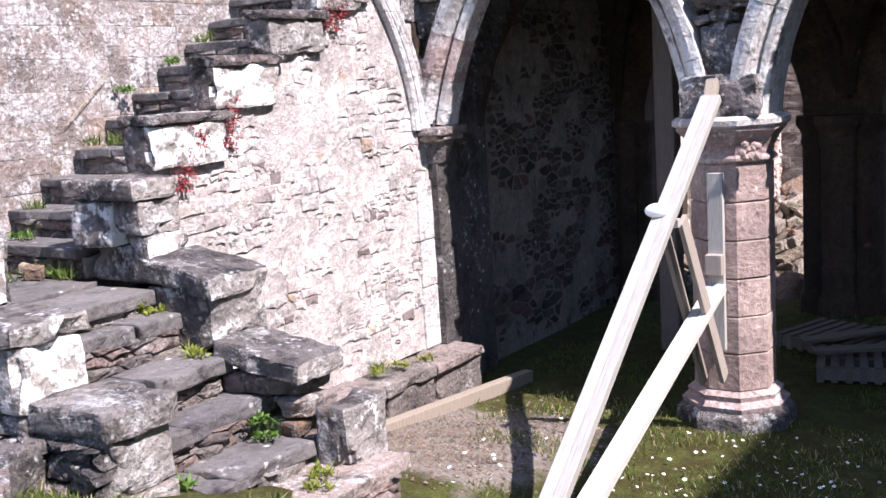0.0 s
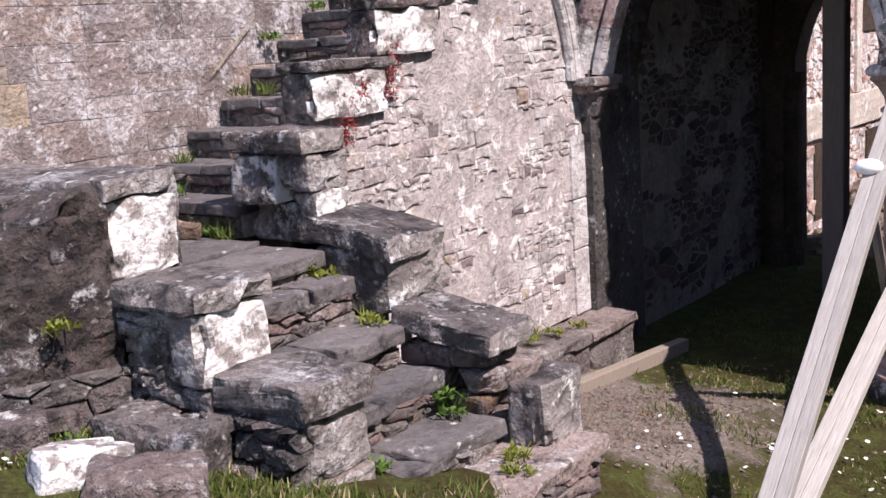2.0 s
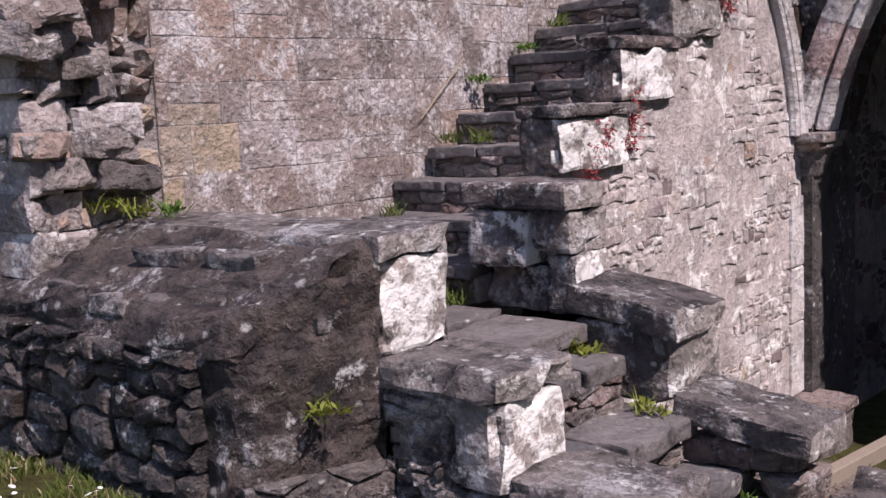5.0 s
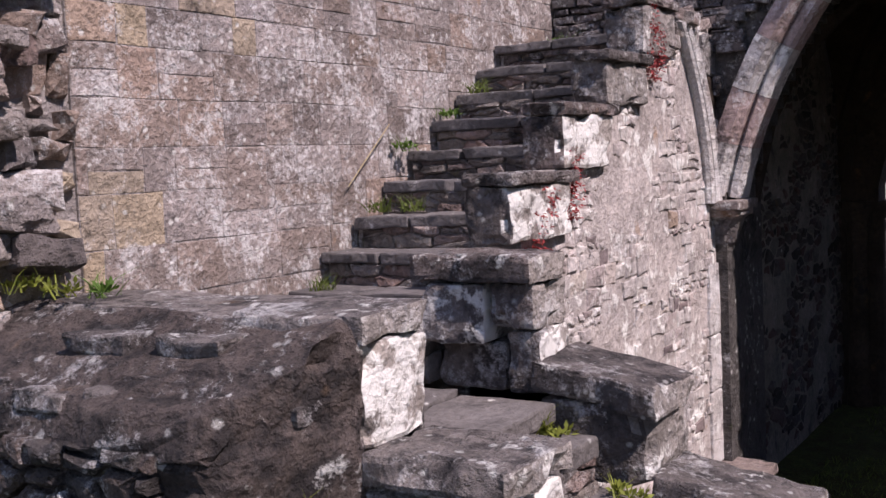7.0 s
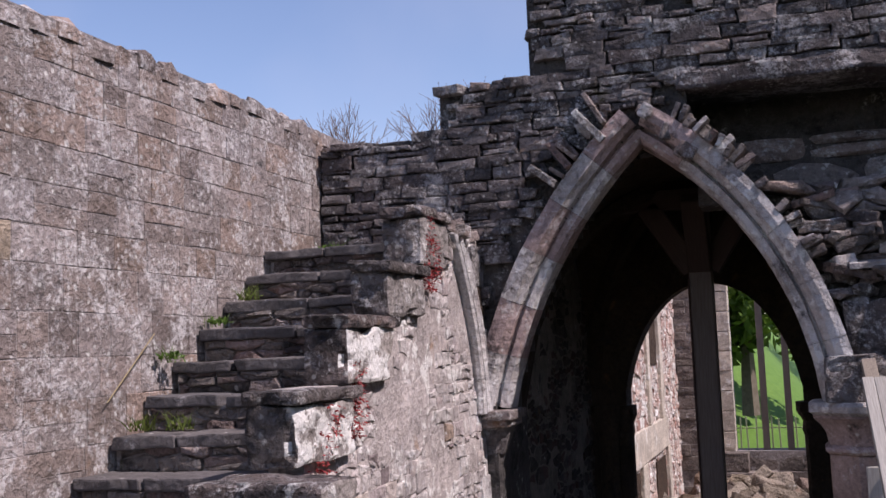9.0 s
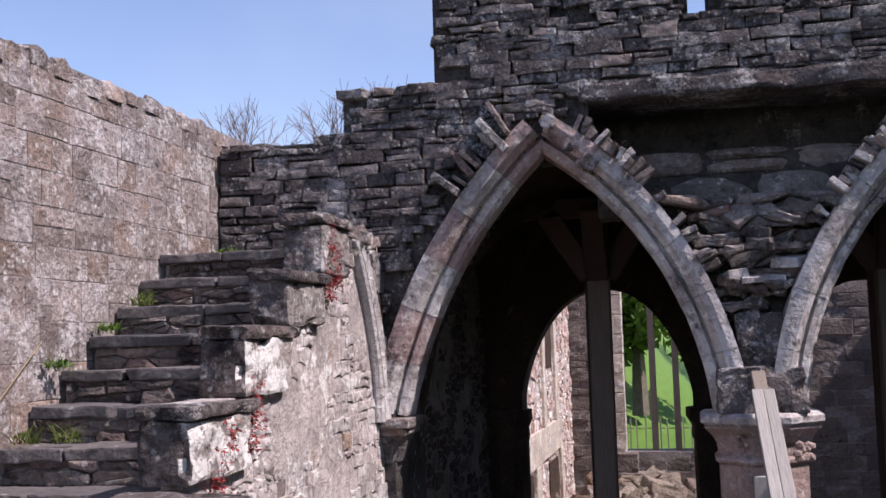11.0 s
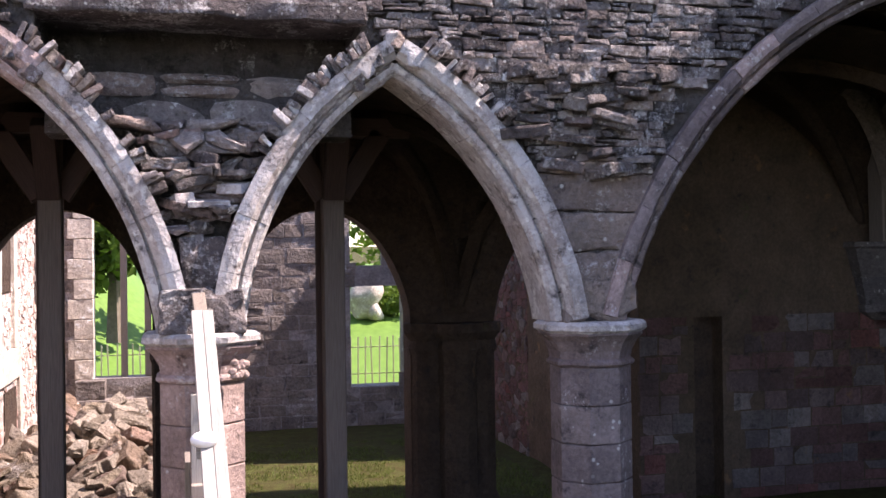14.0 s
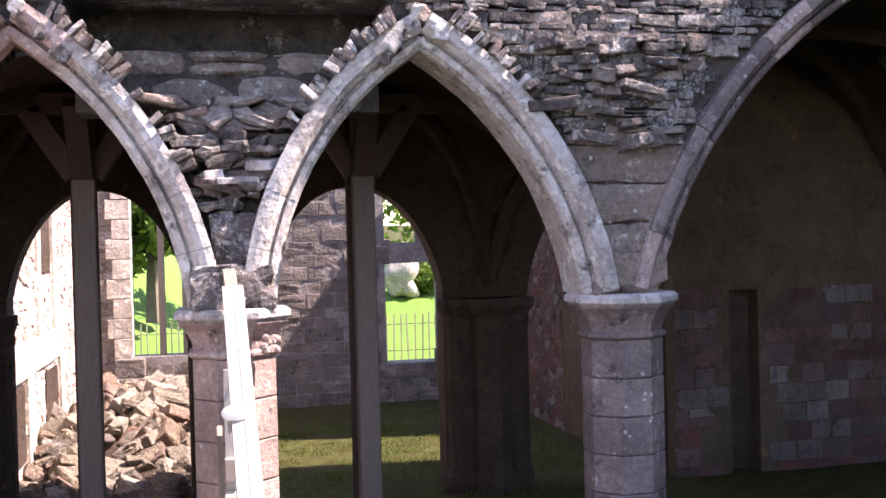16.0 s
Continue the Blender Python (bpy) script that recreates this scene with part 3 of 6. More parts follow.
def beam(name, a, b, w, d, mat, parent=None, roll=0.0, side=None, label=""):
    """A sawn timber from a to b, with slightly rounded edges; its own z runs along it."""
    a, b = Vector(a), Vector(b)
    ln = (b - a).length
    bm = bmesh.new()
    add_box(bm, -w / 2, w / 2, -d / 2, d / 2, 0, ln)
    bmesh.ops.bevel(bm, geom=list(bm.edges), offset=min(w, d) * 0.06, segments=1, affect="EDGES")
    zz = (b - a).normalized()
    ref = Vector(side) if side else Vector((1, 0, 0))
    xx = (ref - zz * ref.dot(zz)).normalized()
    yy = zz.cross(xx)
    m = Matrix.Identity(4)
    for r in range(3):
        m[r][0], m[r][1], m[r][2], m[r][3] = xx[r], yy[r], zz[r], a[r]
    ob = part(name, bm, mat, None, label)
    if parent:
        ob.parent = parent
        ob.matrix_parent_inverse = Matrix.Translation(parent.location).inverted()
    ob.matrix_basis = m @ pose(0, 0, 0, 0, 0, roll)
    return ob


def smooth01(t):
    t = min(1, max(0, t))
    return t * t * (3 - 2 * t)


def ground_z(x, y):
    """Height of the turf: high where the walker stands, falling to the arcade's floor."""
    west = [(-60, 1.1), (0.8, 1.1), (2.3, 0.98), (3.2, 0.8), (4.4, 0.44), (6.3, 0.0), (8.0, -0.22), (9.5, -0.27), (400, -0.27)]
    east = [(-60, 1.0), (0.6, 1.0), (2.2, 0.6), (4.4, -0.1), (6.3, -0.18), (8.0, -0.25), (9.5, -0.27), (400, -0.27)]

    def on(pts):
        for (y0, z0), (y1, z1) in zip(pts, pts[1:]):
            if y <= y1:
                return z0 + (z1 - z0) * (max(y, y0) - y0) / (y1 - y0)
        return -0.27

    k = smooth01((x + 3.7) / 1.1)
    z = on(west) * (1 - k) + on(east) * k
    if y > 19.9:
        z += smooth01((y - 19.9) / 2.0) * 0.35 + max(0, y - 21) * 0.02
    if x < -4.2 and y < 3.5:
        z += smooth01((-4.2 - x) / 1.2) * 0.12
    return z


def ground_at(x, y):
    return ground_z(x, y) + noise.noise(Vector((x * 0.9, y * 0.9, 3))) * 0.03


# ---- ground ----
def build_ground():
    bm = bmesh.new()
    xs = sorted({-400, -120, -60, -30, -18} | {round(-12 + i * 0.22, 3) for i in range(92)} | {12, 18, 30, 60, 120, 400})
    ys = sorted({-400, -120, -60, -30, -14} | {round(-6 + i * 0.22, 3) for i in range(130)} | {26, 34, 50, 90, 160, 400})
    grid = [[bm.verts.new((x, y, ground_at(x, y))) for x in xs] for y in ys]
    for j in range(len(ys) - 1):
        for i in range(len(xs) - 1):
            bm.faces.new((grid[j][i], grid[j][i + 1], grid[j + 1][i + 1], grid[j + 1][i]))
    return tagged(part("ground", bm, GROUND, smooth=True), "uneven turf and bare gravel sloping to the arcade", "ground", kind="structure")


build_ground()


def slab(name, boxes, mat, label, category="wall"):
    """A solid piece of the setting from boxes."""
    bm = bmesh.new()
    for b in boxes:
        add_box(bm, *b)
    ob = part(name, bm, mat)
    return tagged(ob, label, category, kind="structure")


# ---- plan ----
XF, XI, XW = -5.38, -5.58, -6.68   # stair flank, stair inner edge, ashlar wall's face
YA, YB = 7.99, 12.35                # faces of the front and the back arcade
Z0 = -0.5

# ashlar wall beside the stair
wall_west = slab("wall_west", [(-7.4, XW - 0.004, 3.3, 8.9, 0.3, 4.46), (-9.5, XW - 0.02, 2.68, 3.3, 0.3, 4.1)], GREYMORTAR, "tall grey ashlar wall beside the stone stair")
def ashlar_pick(u, v, rng_):
    if abs(u - 4.5) < 0.17 and abs(v - 3.37) < 0.1 or (u < 3.95 and v < 2.6 and rng_.random() < 0.55) or (u < 4.3 and v > 3.0 and rng_.random() < 0.3):
        return YELLOW
    return None


rubble(wall_west, ASHLAR, (XW, 0, 0), (0, 1, 0), (0, 0, 1), (1, 0, 0), (3.3, 8.3, 1.3, 4.44), lambda u, v: True,
       (0.17, 0.28), (0.9, 2.0), 0.006, 0.0, 0.0018, 0.003, 0.03, 5, 300, "stone", 0.1, (5.4, 3.0), ashlar_pick, 0.2, True)
# broken core south of the ashlar
def core_pick(u, v, rng_):
    if u > 2.85 and v < 2.5:
        return YELLOW if rng_.random() < 0.6 else None
    return ASHLAR if rng_.random() < 0.4 else YELLOW if rng_.random() < 0.1 else None


rubble(wall_west, CORESTONE, (XW, 0, 0), (0, 1, 0), (0, 0, 1), (1, 0, 0), (2.55, 3.27, 1.6, 3.9), lambda u, v: True,
       (0.13, 0.23), (0.9, 2.0), 0.014, 0.05, 0.05, 0.022, 0.3, 6, 200, "stone", 0.7, (2.4, 2.6), core_pick, 0.6, True)
rubble(wall_west, CORESTONE, (0, 2.66, 0), (1, 0, 0), (0, 0, 1), (0, -1, 0), (-9.3, XW + 0.04, 1.7, 4.1), lambda u, v: True,
       (0.13, 0.23), (0.9, 2.0), 0.014, 0.03, 0.05, 0.022, 0.2, 8, 90, "stone", 0.7, (-7.0, 2.6), core_pick, 0.6, True)
# ragged broken ends that stand out of the torn face
rng = random.Random(52)
for i in range(20):
    y, z = rng.uniform(2.55, 3.05), rng.uniform(2.15, 3.8)
    w = rng.uniform(0.16, 0.36)
    ob = part("broken_stone", rough_block(-0.16, 0.16, -w / 2, w / 2, -w * 0.22, w * 0.22, 900 + i, 0.022, 4, 0.02, 0.08), rng.choice((CORESTONE, CORESTONE, ASHLAR, RISER)), wall_west)
    ob.matrix_basis = pose(XW + rng.uniform(-0.05, 0.06), y, z, rng.uniform(-14, 14), rng.uniform(-12, 12), rng.uniform(-25, 25))
# rough coping
masonry(wall_west, "coping", ASHLAR, (-6.86, 0, 4.5), (0, 1, 0), (1, 0, 0), (0, 0, 1), (3.3, 8.3, -0.25, 0.2),
        lambda u, v: True, (0.22, 0.3), (0.7, 1.6), 0.14, 0.01, 0.0, 7, 60, "coping_stone", 0.03, 0.1, kw=dict(rounded=0.1, wob=0.06, bulge=0.5))

# ---- arcade wall ----
SPR = 2.2
ARCHES = [
    (limb((-5.205, SPR), (-4.12, 4.12), (-4.79, 3.28)), limb((-2.985, SPR), (-4.12, 4.12), (-3.30, 3.21))),
    (limb((-2.35, SPR), (-1.235, 4.08), (-2.02, 3.27)), limb((-0.01, SPR), (-1.235, 4.08), (-0.36, 3.19))),
    (limb((0.615, 2.19), (3.3, 4.93), (1.43, 3.735)), limb((5.985, 2.19), (3.3, 4.93), (5.17, 3.735))),
]
SPANS = [(-5.2, -2.985), (-2.35, -0.01), (0.615, 5.985)]


def arch_top(x, grow=0.0):
    """Height of the opening over x in the front arcade, or None beside the openings."""
    for (lo, hi), (left, right) in zip(SPANS, ARCHES):
        if lo - grow < x < hi + grow:
            pts = [c(i / 80) for c in (left, right) for i in range(81)]
            pts = [(px + nx * grow, pz + nz * grow) for px, pz, nx, nz in pts]
            hits = [p[1] for p in pts if abs(p[0] - x) < 0.035]
            peak = max(p[1] for p in pts)
            if abs(x - left(1)[0]) < grow:
                return peak
            return max(hits) if hits else SPR
    return None


def wall_top(x):
    if x < -5.65:
        return 4.3
    if x < -4.92:
        return 4.65
    if -3.03 < x < -2.88:
        return 5.03
    return 5.64


RECESS = (-3.77, -1.49, 4.53)


def strip(bm, x0, x1, y0, y1, za, zb, zt):
    """An upright slice of wall whose underside slopes from za to zb."""
    vs = [bm.verts.new(p) for p in ((x0, y0, za), (x1, y0, zb), (x1, y1, zb), (x0, y1, za), (x0, y0, zt), (x1, y0, zt), (x1, y1, zt), (x0, y1, zt))]
    for f in ((0, 3, 2, 1), (4, 5, 6, 7), (0, 1, 5, 4), (2, 3, 7, 6), (1, 2, 6, 5), (3, 0, 4, 7)):
        bm.faces.new([vs[i] for i in f])


def arcade_wall():
    """The wall over the arches, in thin upright slices that follow the arch curves, with the robbed recess cut into it."""
    bm = bmesh.new()
    cuts = sorted({-6.75, -5.65, -5.2, -4.92, -3.03, -2.88, RECESS[0], RECESS[1], 7.0} | {round(-5.3 + 0.05 * i, 3) for i in range(245)})
    for x0, x1 in zip(cuts, cuts[1:]):
        xm = (x0 + x1) / 2
        if any(a - 0.1 < xm < b + 0.1 for a, b in SPANS):
            lo = min(t for t in (arch_top(x0, 0.12), arch_top(xm, 0.12), arch_top(x1, 0.12)) if t)
        else:
            lo = SPR if xm > -5.4 else Z0
        hi = wall_top(xm)
        if RECESS[0] < xm < RECESS[1]:
            if lo < 3.65:
                add_box(bm, x0, x1, YA + 0.3, 9.0, lo, 3.67)
            add_box(bm, x0, x1, YA + 0.6, 9.0, 3.67, 4.1)
            add_box(bm, x0, x1, YA + 0.85, 9.0, 4.1, 4.53)
            add_box(bm, x0, x1, YA + 0.1, 9.0, RECESS[2], hi)
        else:
            add_box(bm, x0, x1, YA + 0.1, 9.0, lo, hi)
    bmesh.ops.remove_doubles(bm, verts=bm.verts, dist=0.0005)
    return tagged(part("wall_arcade", bm, DARKCORE), "dark weathered rubble wall over the pointed arches", "wall", kind="structure")


wall_arcade = arcade_wall()


def face_ok(u, v):
    if v > wall_top(u) + 0.04:
        return False
    if RECESS[0] < u < RECESS[1] and v < RECESS[2]:
        return False
    if abs(u + 3.81) < 0.07 and 5.05 < v < 5.2:
        return False
    if -0.3 < u < 1.0 and v < 3.3:
        return False
    t = arch_top(u, 0.26)
    if t is not None:
        return v > t + 0.02
    return v > SPR + 0.35 if u > -5.2 else v > 3.3 if u < XI else v > 3.2


def face_pick(u, v, rng_):
    if -0.5 < u < 1.2 and v < 3.35 + 0.2 * math.sin(u * 5):
        return SPANDREL
    return CORESTONE if rng_.random() < (0.45 if -0.9 < u < 1.6 and v < 4.4 else 0.15) else None


rubble(wall_arcade, DARKSTONE, (0, YA + 0.1, 0), (1, 0, 0), (0, 0, 1), (0, -1, 0), (-6.66, 6.8, 2.5, 5.85), face_ok,
       (0.05, 0.11), (1.6, 4.0), 0.005, 0.06, 0.009, 0.009, 0.1, 9, 300, "stone", 0.3, (-2.6, 4.2), face_pick, 0.4, True)


def recess_ok(u, v):
    t = arch_top(u, 0.24)
    return (t is None or v > t) and v > SPR + 0.3


rubble(wall_arcade, CORESTONE, (0, YA + 0.3, 0), (1, 0, 0), (0, 0, 1), (0, -1, 0), (-3.86, -1.45, 2.5, 3.74), recess_ok,
       (0.06, 0.15), (1.4, 3.0), 0.004, 0.14, 0.1, 0.03, 0.3, 10, 150, "stone", 0.4)
masonry(wall_arcade, "slabs", CORESTONE, (0, YA + 0.57, 0), (1, 0, 0), (0, 0, 1), (0, -1, 0), (-3.86, -1.45, 3.7, 4.14), recess_ok,
        (0.2, 0.3), (2.0, 3.2), 0.2, 0.01, 0.04, 11, 60, "stone", 0.02, 0.0, kw=dict(rounded=0.12, wob=0.04, bulge=0.3))

# moulded arch rings
PROFILE = [(0.0, 0.26), (0.0, 0.16), (0.028, 0.118), (0.072, 0.108), (0.084, 0.15), (0.098, 0.15), (0.106, 0.06), (0.132, 0.03), (0.15, 0.0), (0.2, -0.008), (0.255, 0.0), (0.255, 0.62), (0.0, 0.62)]
for k, ((left, right), (lo, hi)) in enumerate(zip(ARCHES, SPANS)):
    ob = thing("pointed_arch", (lo, YA, SPR), ["grey moulded pointed arch springing from a wall corbel", "grey moulded pointed arch between two columns", "wide pink and grey arch broken at its crown"][k], "arch", "arcade arches")
    if k < 2:
        voussoirs(ob, left, [(o, min(dy, 0.36)) for o, dy in PROFILE] if k == 0 else PROFILE, 6, (ARCHST, PINKARCH), YA, 20 + k, 0, 1.03)
        voussoirs(ob, right, PROFILE, 6, (ARCHST, PINKARCH), YA, 30 + k, 0, 1.03)
    else:
        voussoirs(ob, left, PROFILE, 9, (GREYPINK, PINKARCH), YA, 40, 0, 0.96)
        voussoirs(ob, right, PROFILE, 9, (GREYPINK, PINKARCH), YA, 41, 0, 0.96)

rng = random.Random(77)
for cx, cz in ((-4.12, 4.1), (-1.235, 4.06)):
    for i in range(9):
        a = cx + rng.uniform(-0.3, 0.34)
        lift = cz + 0.3 - abs(a - cx) * 1.15 + rng.uniform(-0.03, 0.05)
        w, h = rng.uniform(0.06, 0.2), rng.uniform(0.06, 0.13)
        bm = rough_block(-w / 2, w / 2, 0, 0.4, -h / 2, h / 2, 300 + i, 0.014, 4, 0.02, 0.05)
        bmesh.ops.transform(bm, matrix=Matrix.Translation((a, YA + rng.uniform(-0.03, 0.06), lift)) @ Matrix.Rotation(rng.uniform(-0.5, 0.5) + (a - cx) * 2.2, 4, "Y"), verts=bm.verts)
        part("apex_stone", bm, rng.choice((ARCHST, PARAPET, CORESTONE)), wall_arcade)


# ---- columns ----
def octagon(r, z, turn=22.5):
    return [(r * math.cos(radians(turn + 45 * i)), r * math.sin(radians(turn + 45 * i)), z) for i in range(8)]


def lathe8(levels, seed=0, amp=0.004):
    """An eight-sided turned body from (radius, height) levels."""
    bm = bmesh.new()
    rings = []
    for r, z in levels:
        ring = []
        for x, y, zz in octagon(r, z):
            d = noise.noise_vector(Vector((x * 6 + seed, y * 6, zz * 6))) * amp
            ring.append(bm.verts.new((x + d.x, y + d.y, zz + d.z)))
        rings.append(ring)
    for a, b in zip(rings, rings[1:]):
        for i in range(8):
            bm.faces.new((a[i], a[(i + 1) % 8], b[(i + 1) % 8], b[i]))
    bm.faces.new(rings[0][::-1])
    bm.faces.new(rings[-1])
    return bm


def column(x, y, zb, mat, capmat, label, courses=6, r=0.32):
    ob = thing("octagonal_column", (x, y, zb), label, "column", "arcade columns")
    part("plinth", lathe8([(r + 0.16, 0.0), (r + 0.15, 0.16), (r + 0.1, 0.2), (r + 0.1, 0.2)], 1, 0.012), PARAPET, ob, "mossy dark stone plinth")
    part("base_moulding", lathe8([(r + 0.1, 0.2), (r + 0.11, 0.24), (r + 0.05, 0.28), (r + 0.06, 0.32), (r + 0.01, 0.35)], 2), capmat, ob)
    top = 1.845 - zb
    z = 0.35
    for i in range(courses):
        h = (top - 0.35) / courses
        part("drum", lathe8([(r - 0.006, z + 0.003), (r, z + 0.012), (r, z + h - 0.012), (r - 0.006, z + h - 0.003)], 5 + i, 0.005), mat, ob)
        z += h
    part("necking", lathe8([(r + 0.005, top), (r + 0.03, top + 0.02), (r + 0.03, top + 0.04), (r + 0.005, top + 0.06)], 20), capmat, ob)
    part("capital", lathe8([(r, top + 0.06), (r + 0.01, top + 0.12), (r + 0.05, top + 0.2), (r + 0.1, top + 0.25), (r + 0.1, top + 0.265)], 21, 0.012), capmat, ob, "worn moulded capital")
    part("abacus", lathe8([(r + 0.09, top + 0.262), (r + 0.13, top + 0.29), (r + 0.13, top + 0.33), (r + 0.1, top + 0.355)], 22, 0.006), ARCHST, ob, "grey lichened abacus")
    return ob


COL1, COL2 = (-2.665, 8.29), (0.365, 8.29)
col1 = column(*COL1, -0.3, PINK, PINKARCH, "pink sandstone octagonal column propped by timbers")
col2 = column(*COL2, -0.3, GREYPINK, GREYPINK, "grey lichened octagonal sandstone column")
# carved leaves on the first capital
rng = random.Random(4)
bm = bmesh.new()
for i in range(16):
    a = rng.uniform(-0.3, 0.45)
    m = Matrix.Translation((0.24 + a * 0.15, -0.36 + a * 0.1, 2.25 + rng.uniform(-0.06, 0.05))) @ Matrix.Diagonal((0.035, 0.025, 0.03, 1))
    bmesh.ops.create_icosphere(bm, subdivisions=1, radius=1.0, matrix=m)
part("carved_leaf", bm, PINK, col1, "pale pink carved leaf")


def springer(x, label, front=-0.04, mat=None):
    """The block on a column from which two arches part."""
    bm = rough_block(x - 0.3, x + 0.3, YA + front, 8.65, SPR - 0.01, 2.52, 3, 0.02, 5, 0.03, 0.08)
    return tagged(part("springer_block", bm, mat or DARKSTONE), label, "stone block", "springer blocks")


springer(COL1[0], "broken dark springer block on the pink column")
springer(COL2[0], "worn grey springer block on the grey column", 0.03, SPANDREL)
for x, w, z0, z1, mat in ((-2.665, 0.15, 2.5, 2.88, DARKSTONE), (0.36, 0.26, 2.5, 2.75, SPANDREL), (0.36, 0.36, 2.755, 3.05, SPANDREL), (0.37, 0.52, 3.055, 3.35, SPANDREL)):
    bm = rough_block(x - w, x + w + 0.02, YA + 0.05, YA + 0.5, z0, z1, 8, 0.02, 5, 0.03, 0.05)
    tagged(part("spandrel_stone", bm, mat), "weathered spandrel masonry between two arches", "stone block")

# corbel at the west end of the arcade
corbel = thing("wall_corbel", (-5.36, 8.18, 1.72), "moulded stone corbel carrying the arch at the stair flank", "corbel")
bm = bmesh.new()
rings = []
for r, z in ((0.05, 0.0), (0.09, 0.06), (0.12, 0.16), (0.14, 0.24), (0.17, 0.27), (0.17, 0.29)):
    rings.append([bm.verts.new((-0.12 + q * 0, s * r * 1.1, 0.09 + z)) if q < 0 else bm.verts.new((-0.02 + r * q * 1.2, s * r * 1.1, 0.09 + z)) for q, s in ((-1, -1), (0.55, -1), (1, -0.55), (1, 0.55), (0.55, 1), (-1, 1))])
for a, b in zip(rings, rings[1:]):
    for i in range(6):
        bm.faces.new((a[i], a[(i + 1) % 6], b[(i + 1) % 6], b[i]))
bm.faces.new(rings[0][::-1])
bm.faces.new(rings[-1])
part("bracket", bm, DARKSTONE, corbel, "dark tapering bracket")
under(part("moulding", rough_block(-5.5, -5.19, 7.97, 8.41, 2.07, 2.125, 54, 0.006, 5, 0.015), CORESTONE), corbel)
under(part("abacus", rough_block(-5.5, -5.16, 7.93, 8.44, 2.12, 2.195, 55, 0.006, 5, 0.012), CORESTONE), corbel)

# ---- stair flank and interior west wall ----
flank = slab("wall_stair_flank", [(-6.6, XF - 0.008, 4.75, 5.4, 0.2, 1.5), (XI, XF - 0.008, 4.75, 8.3, 0.2, 2.1), (XI, XF - 0.008, 5.0, 8.3, 2.1, 2.5), (XI, XF - 0.008, 5.6, 8.3, 2.5, 2.85),
                                  (XI, XF - 0.008, 6.1, 8.3, 2.85, 3.15), (XI, XF - 0.008, 6.7, 8.2, 3.15, 3.5), (-5.9, XF - 0.008, 8.2, 8.26, Z0, 3.1)], MORTAR, "pale rubble flank wall of the stair with old mortar")


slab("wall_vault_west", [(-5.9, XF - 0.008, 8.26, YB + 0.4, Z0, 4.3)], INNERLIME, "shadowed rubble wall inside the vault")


def flank_top(y):
    for y1, z in ((4.9, 2.0), (5.45, 2.42), (6.05, 2.75), (6.65, 3.1), (7.6, 3.45)):
        if y < y1:
            return z
    return 3.35


def flank_ok(u, v):
    if v > flank_top(u):
        return False
    if u > 8.12 or abs(u - 7.72) < 0.08 and abs(v - 1.92) < 0.12:
        return False
    if u > 7.5 and v > 2.0 and u > 7.55 + max(0, (3.3 - v)) * 0.35:
        return False
    if noise.noise(Vector((u * 1.7, v * 1.9, 4))) > 0.06:
        return False
    return not (u < 5.5 and v < 1.2)


def flank_pick(u, v, rng_):
    return GREYPINK if rng_.random() < 0.06 else YELLOW if rng_.random() < 0.02 else None


rubble(flank, RUBBLE, (XF, 0, 0), (0, 1, 0), (0, 0, 1), (1, 0, 0), (4.5, 8.2, 0.15, 3.5), flank_ok,
       (0.05, 0.12), (1.0, 2.4), 0.015, 0.0, 0.007, 0.008, 0.05, 13, 300, "stone", 0.35, (6.6, 1.6), flank_pick, 0.5, True)
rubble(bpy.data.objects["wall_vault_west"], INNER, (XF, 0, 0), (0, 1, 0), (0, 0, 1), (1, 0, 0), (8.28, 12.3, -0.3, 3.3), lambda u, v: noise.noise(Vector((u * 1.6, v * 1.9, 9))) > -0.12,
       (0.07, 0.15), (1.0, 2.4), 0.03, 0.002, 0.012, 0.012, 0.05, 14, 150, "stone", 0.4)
# long dressed jamb stones below the corbel
for z0, z1 in ((0.19, 0.75), (0.76, 1.18), (1.19, 1.72)):
    ob = part("jamb_stone", rough_block(-5.5, -5.365, 7.86, 8.235, z0, z1, z0 * 5, 0.006, 5, 0.012), ARCHST, flank)

# hood stub left of the arch: a broken second rib, with the core showing
rib = thing("broken_rib", (-5.36, 8.0, 2.14), "broken moulded vault rib stub rising from the corbel", "vault rib")
for i in range(5):
    bm = bmesh.new()
    for o, rr in ((0.0, 0.055), (0.085, 0.045), (-0.08, 0.045)):
        prev = None
        for s in range(4):
            t = (i + s / 3.04) / 5
            z = 2.18 + 1.28 * t
            y = 7.97 - 0.55 * t ** 1.9 + o
            ring = [bm.verts.new((-5.36 + rr * math.cos(a), y + rr * math.sin(a), z)) for a in [k * math.pi / 4 for k in range(8)]]
            if prev:
                for k in range(8):
                    bm.faces.new((prev[k], prev[(k + 1) % 8], ring[(k + 1) % 8], ring[k]))
            prev = ring
    under(part("rib_stone", bm, ARCHST), rib)
for i, (y0, y1, z0, z1) in enumerate(((8.0, 8.24, 2.16, 2.45), (8.02, 8.24, 2.46, 2.8), (7.96, 8.26, 2.81, 3.12), (7.8, 8.28, 3.13, 3.42))):
    part("spandrel_stone", rough_block(-5.52, -5.36, y0, y1, z0, z1, 31 + i, 0.02, 4, 0.02, 0.06), (RISER, ARCHST, SHADEVAULT, DARKSTONE)[i], flank)

# ---- stair ----
stair = thing("stone_staircase", (-5.2, 4.0, 0.45), "ruined stone stair turning up between stepped lichened parapets", "staircase")


def sp(name, bm, mats, label=""):
    return under(part(name, bm, mats, None, label), stair)


rng = random.Random(8)


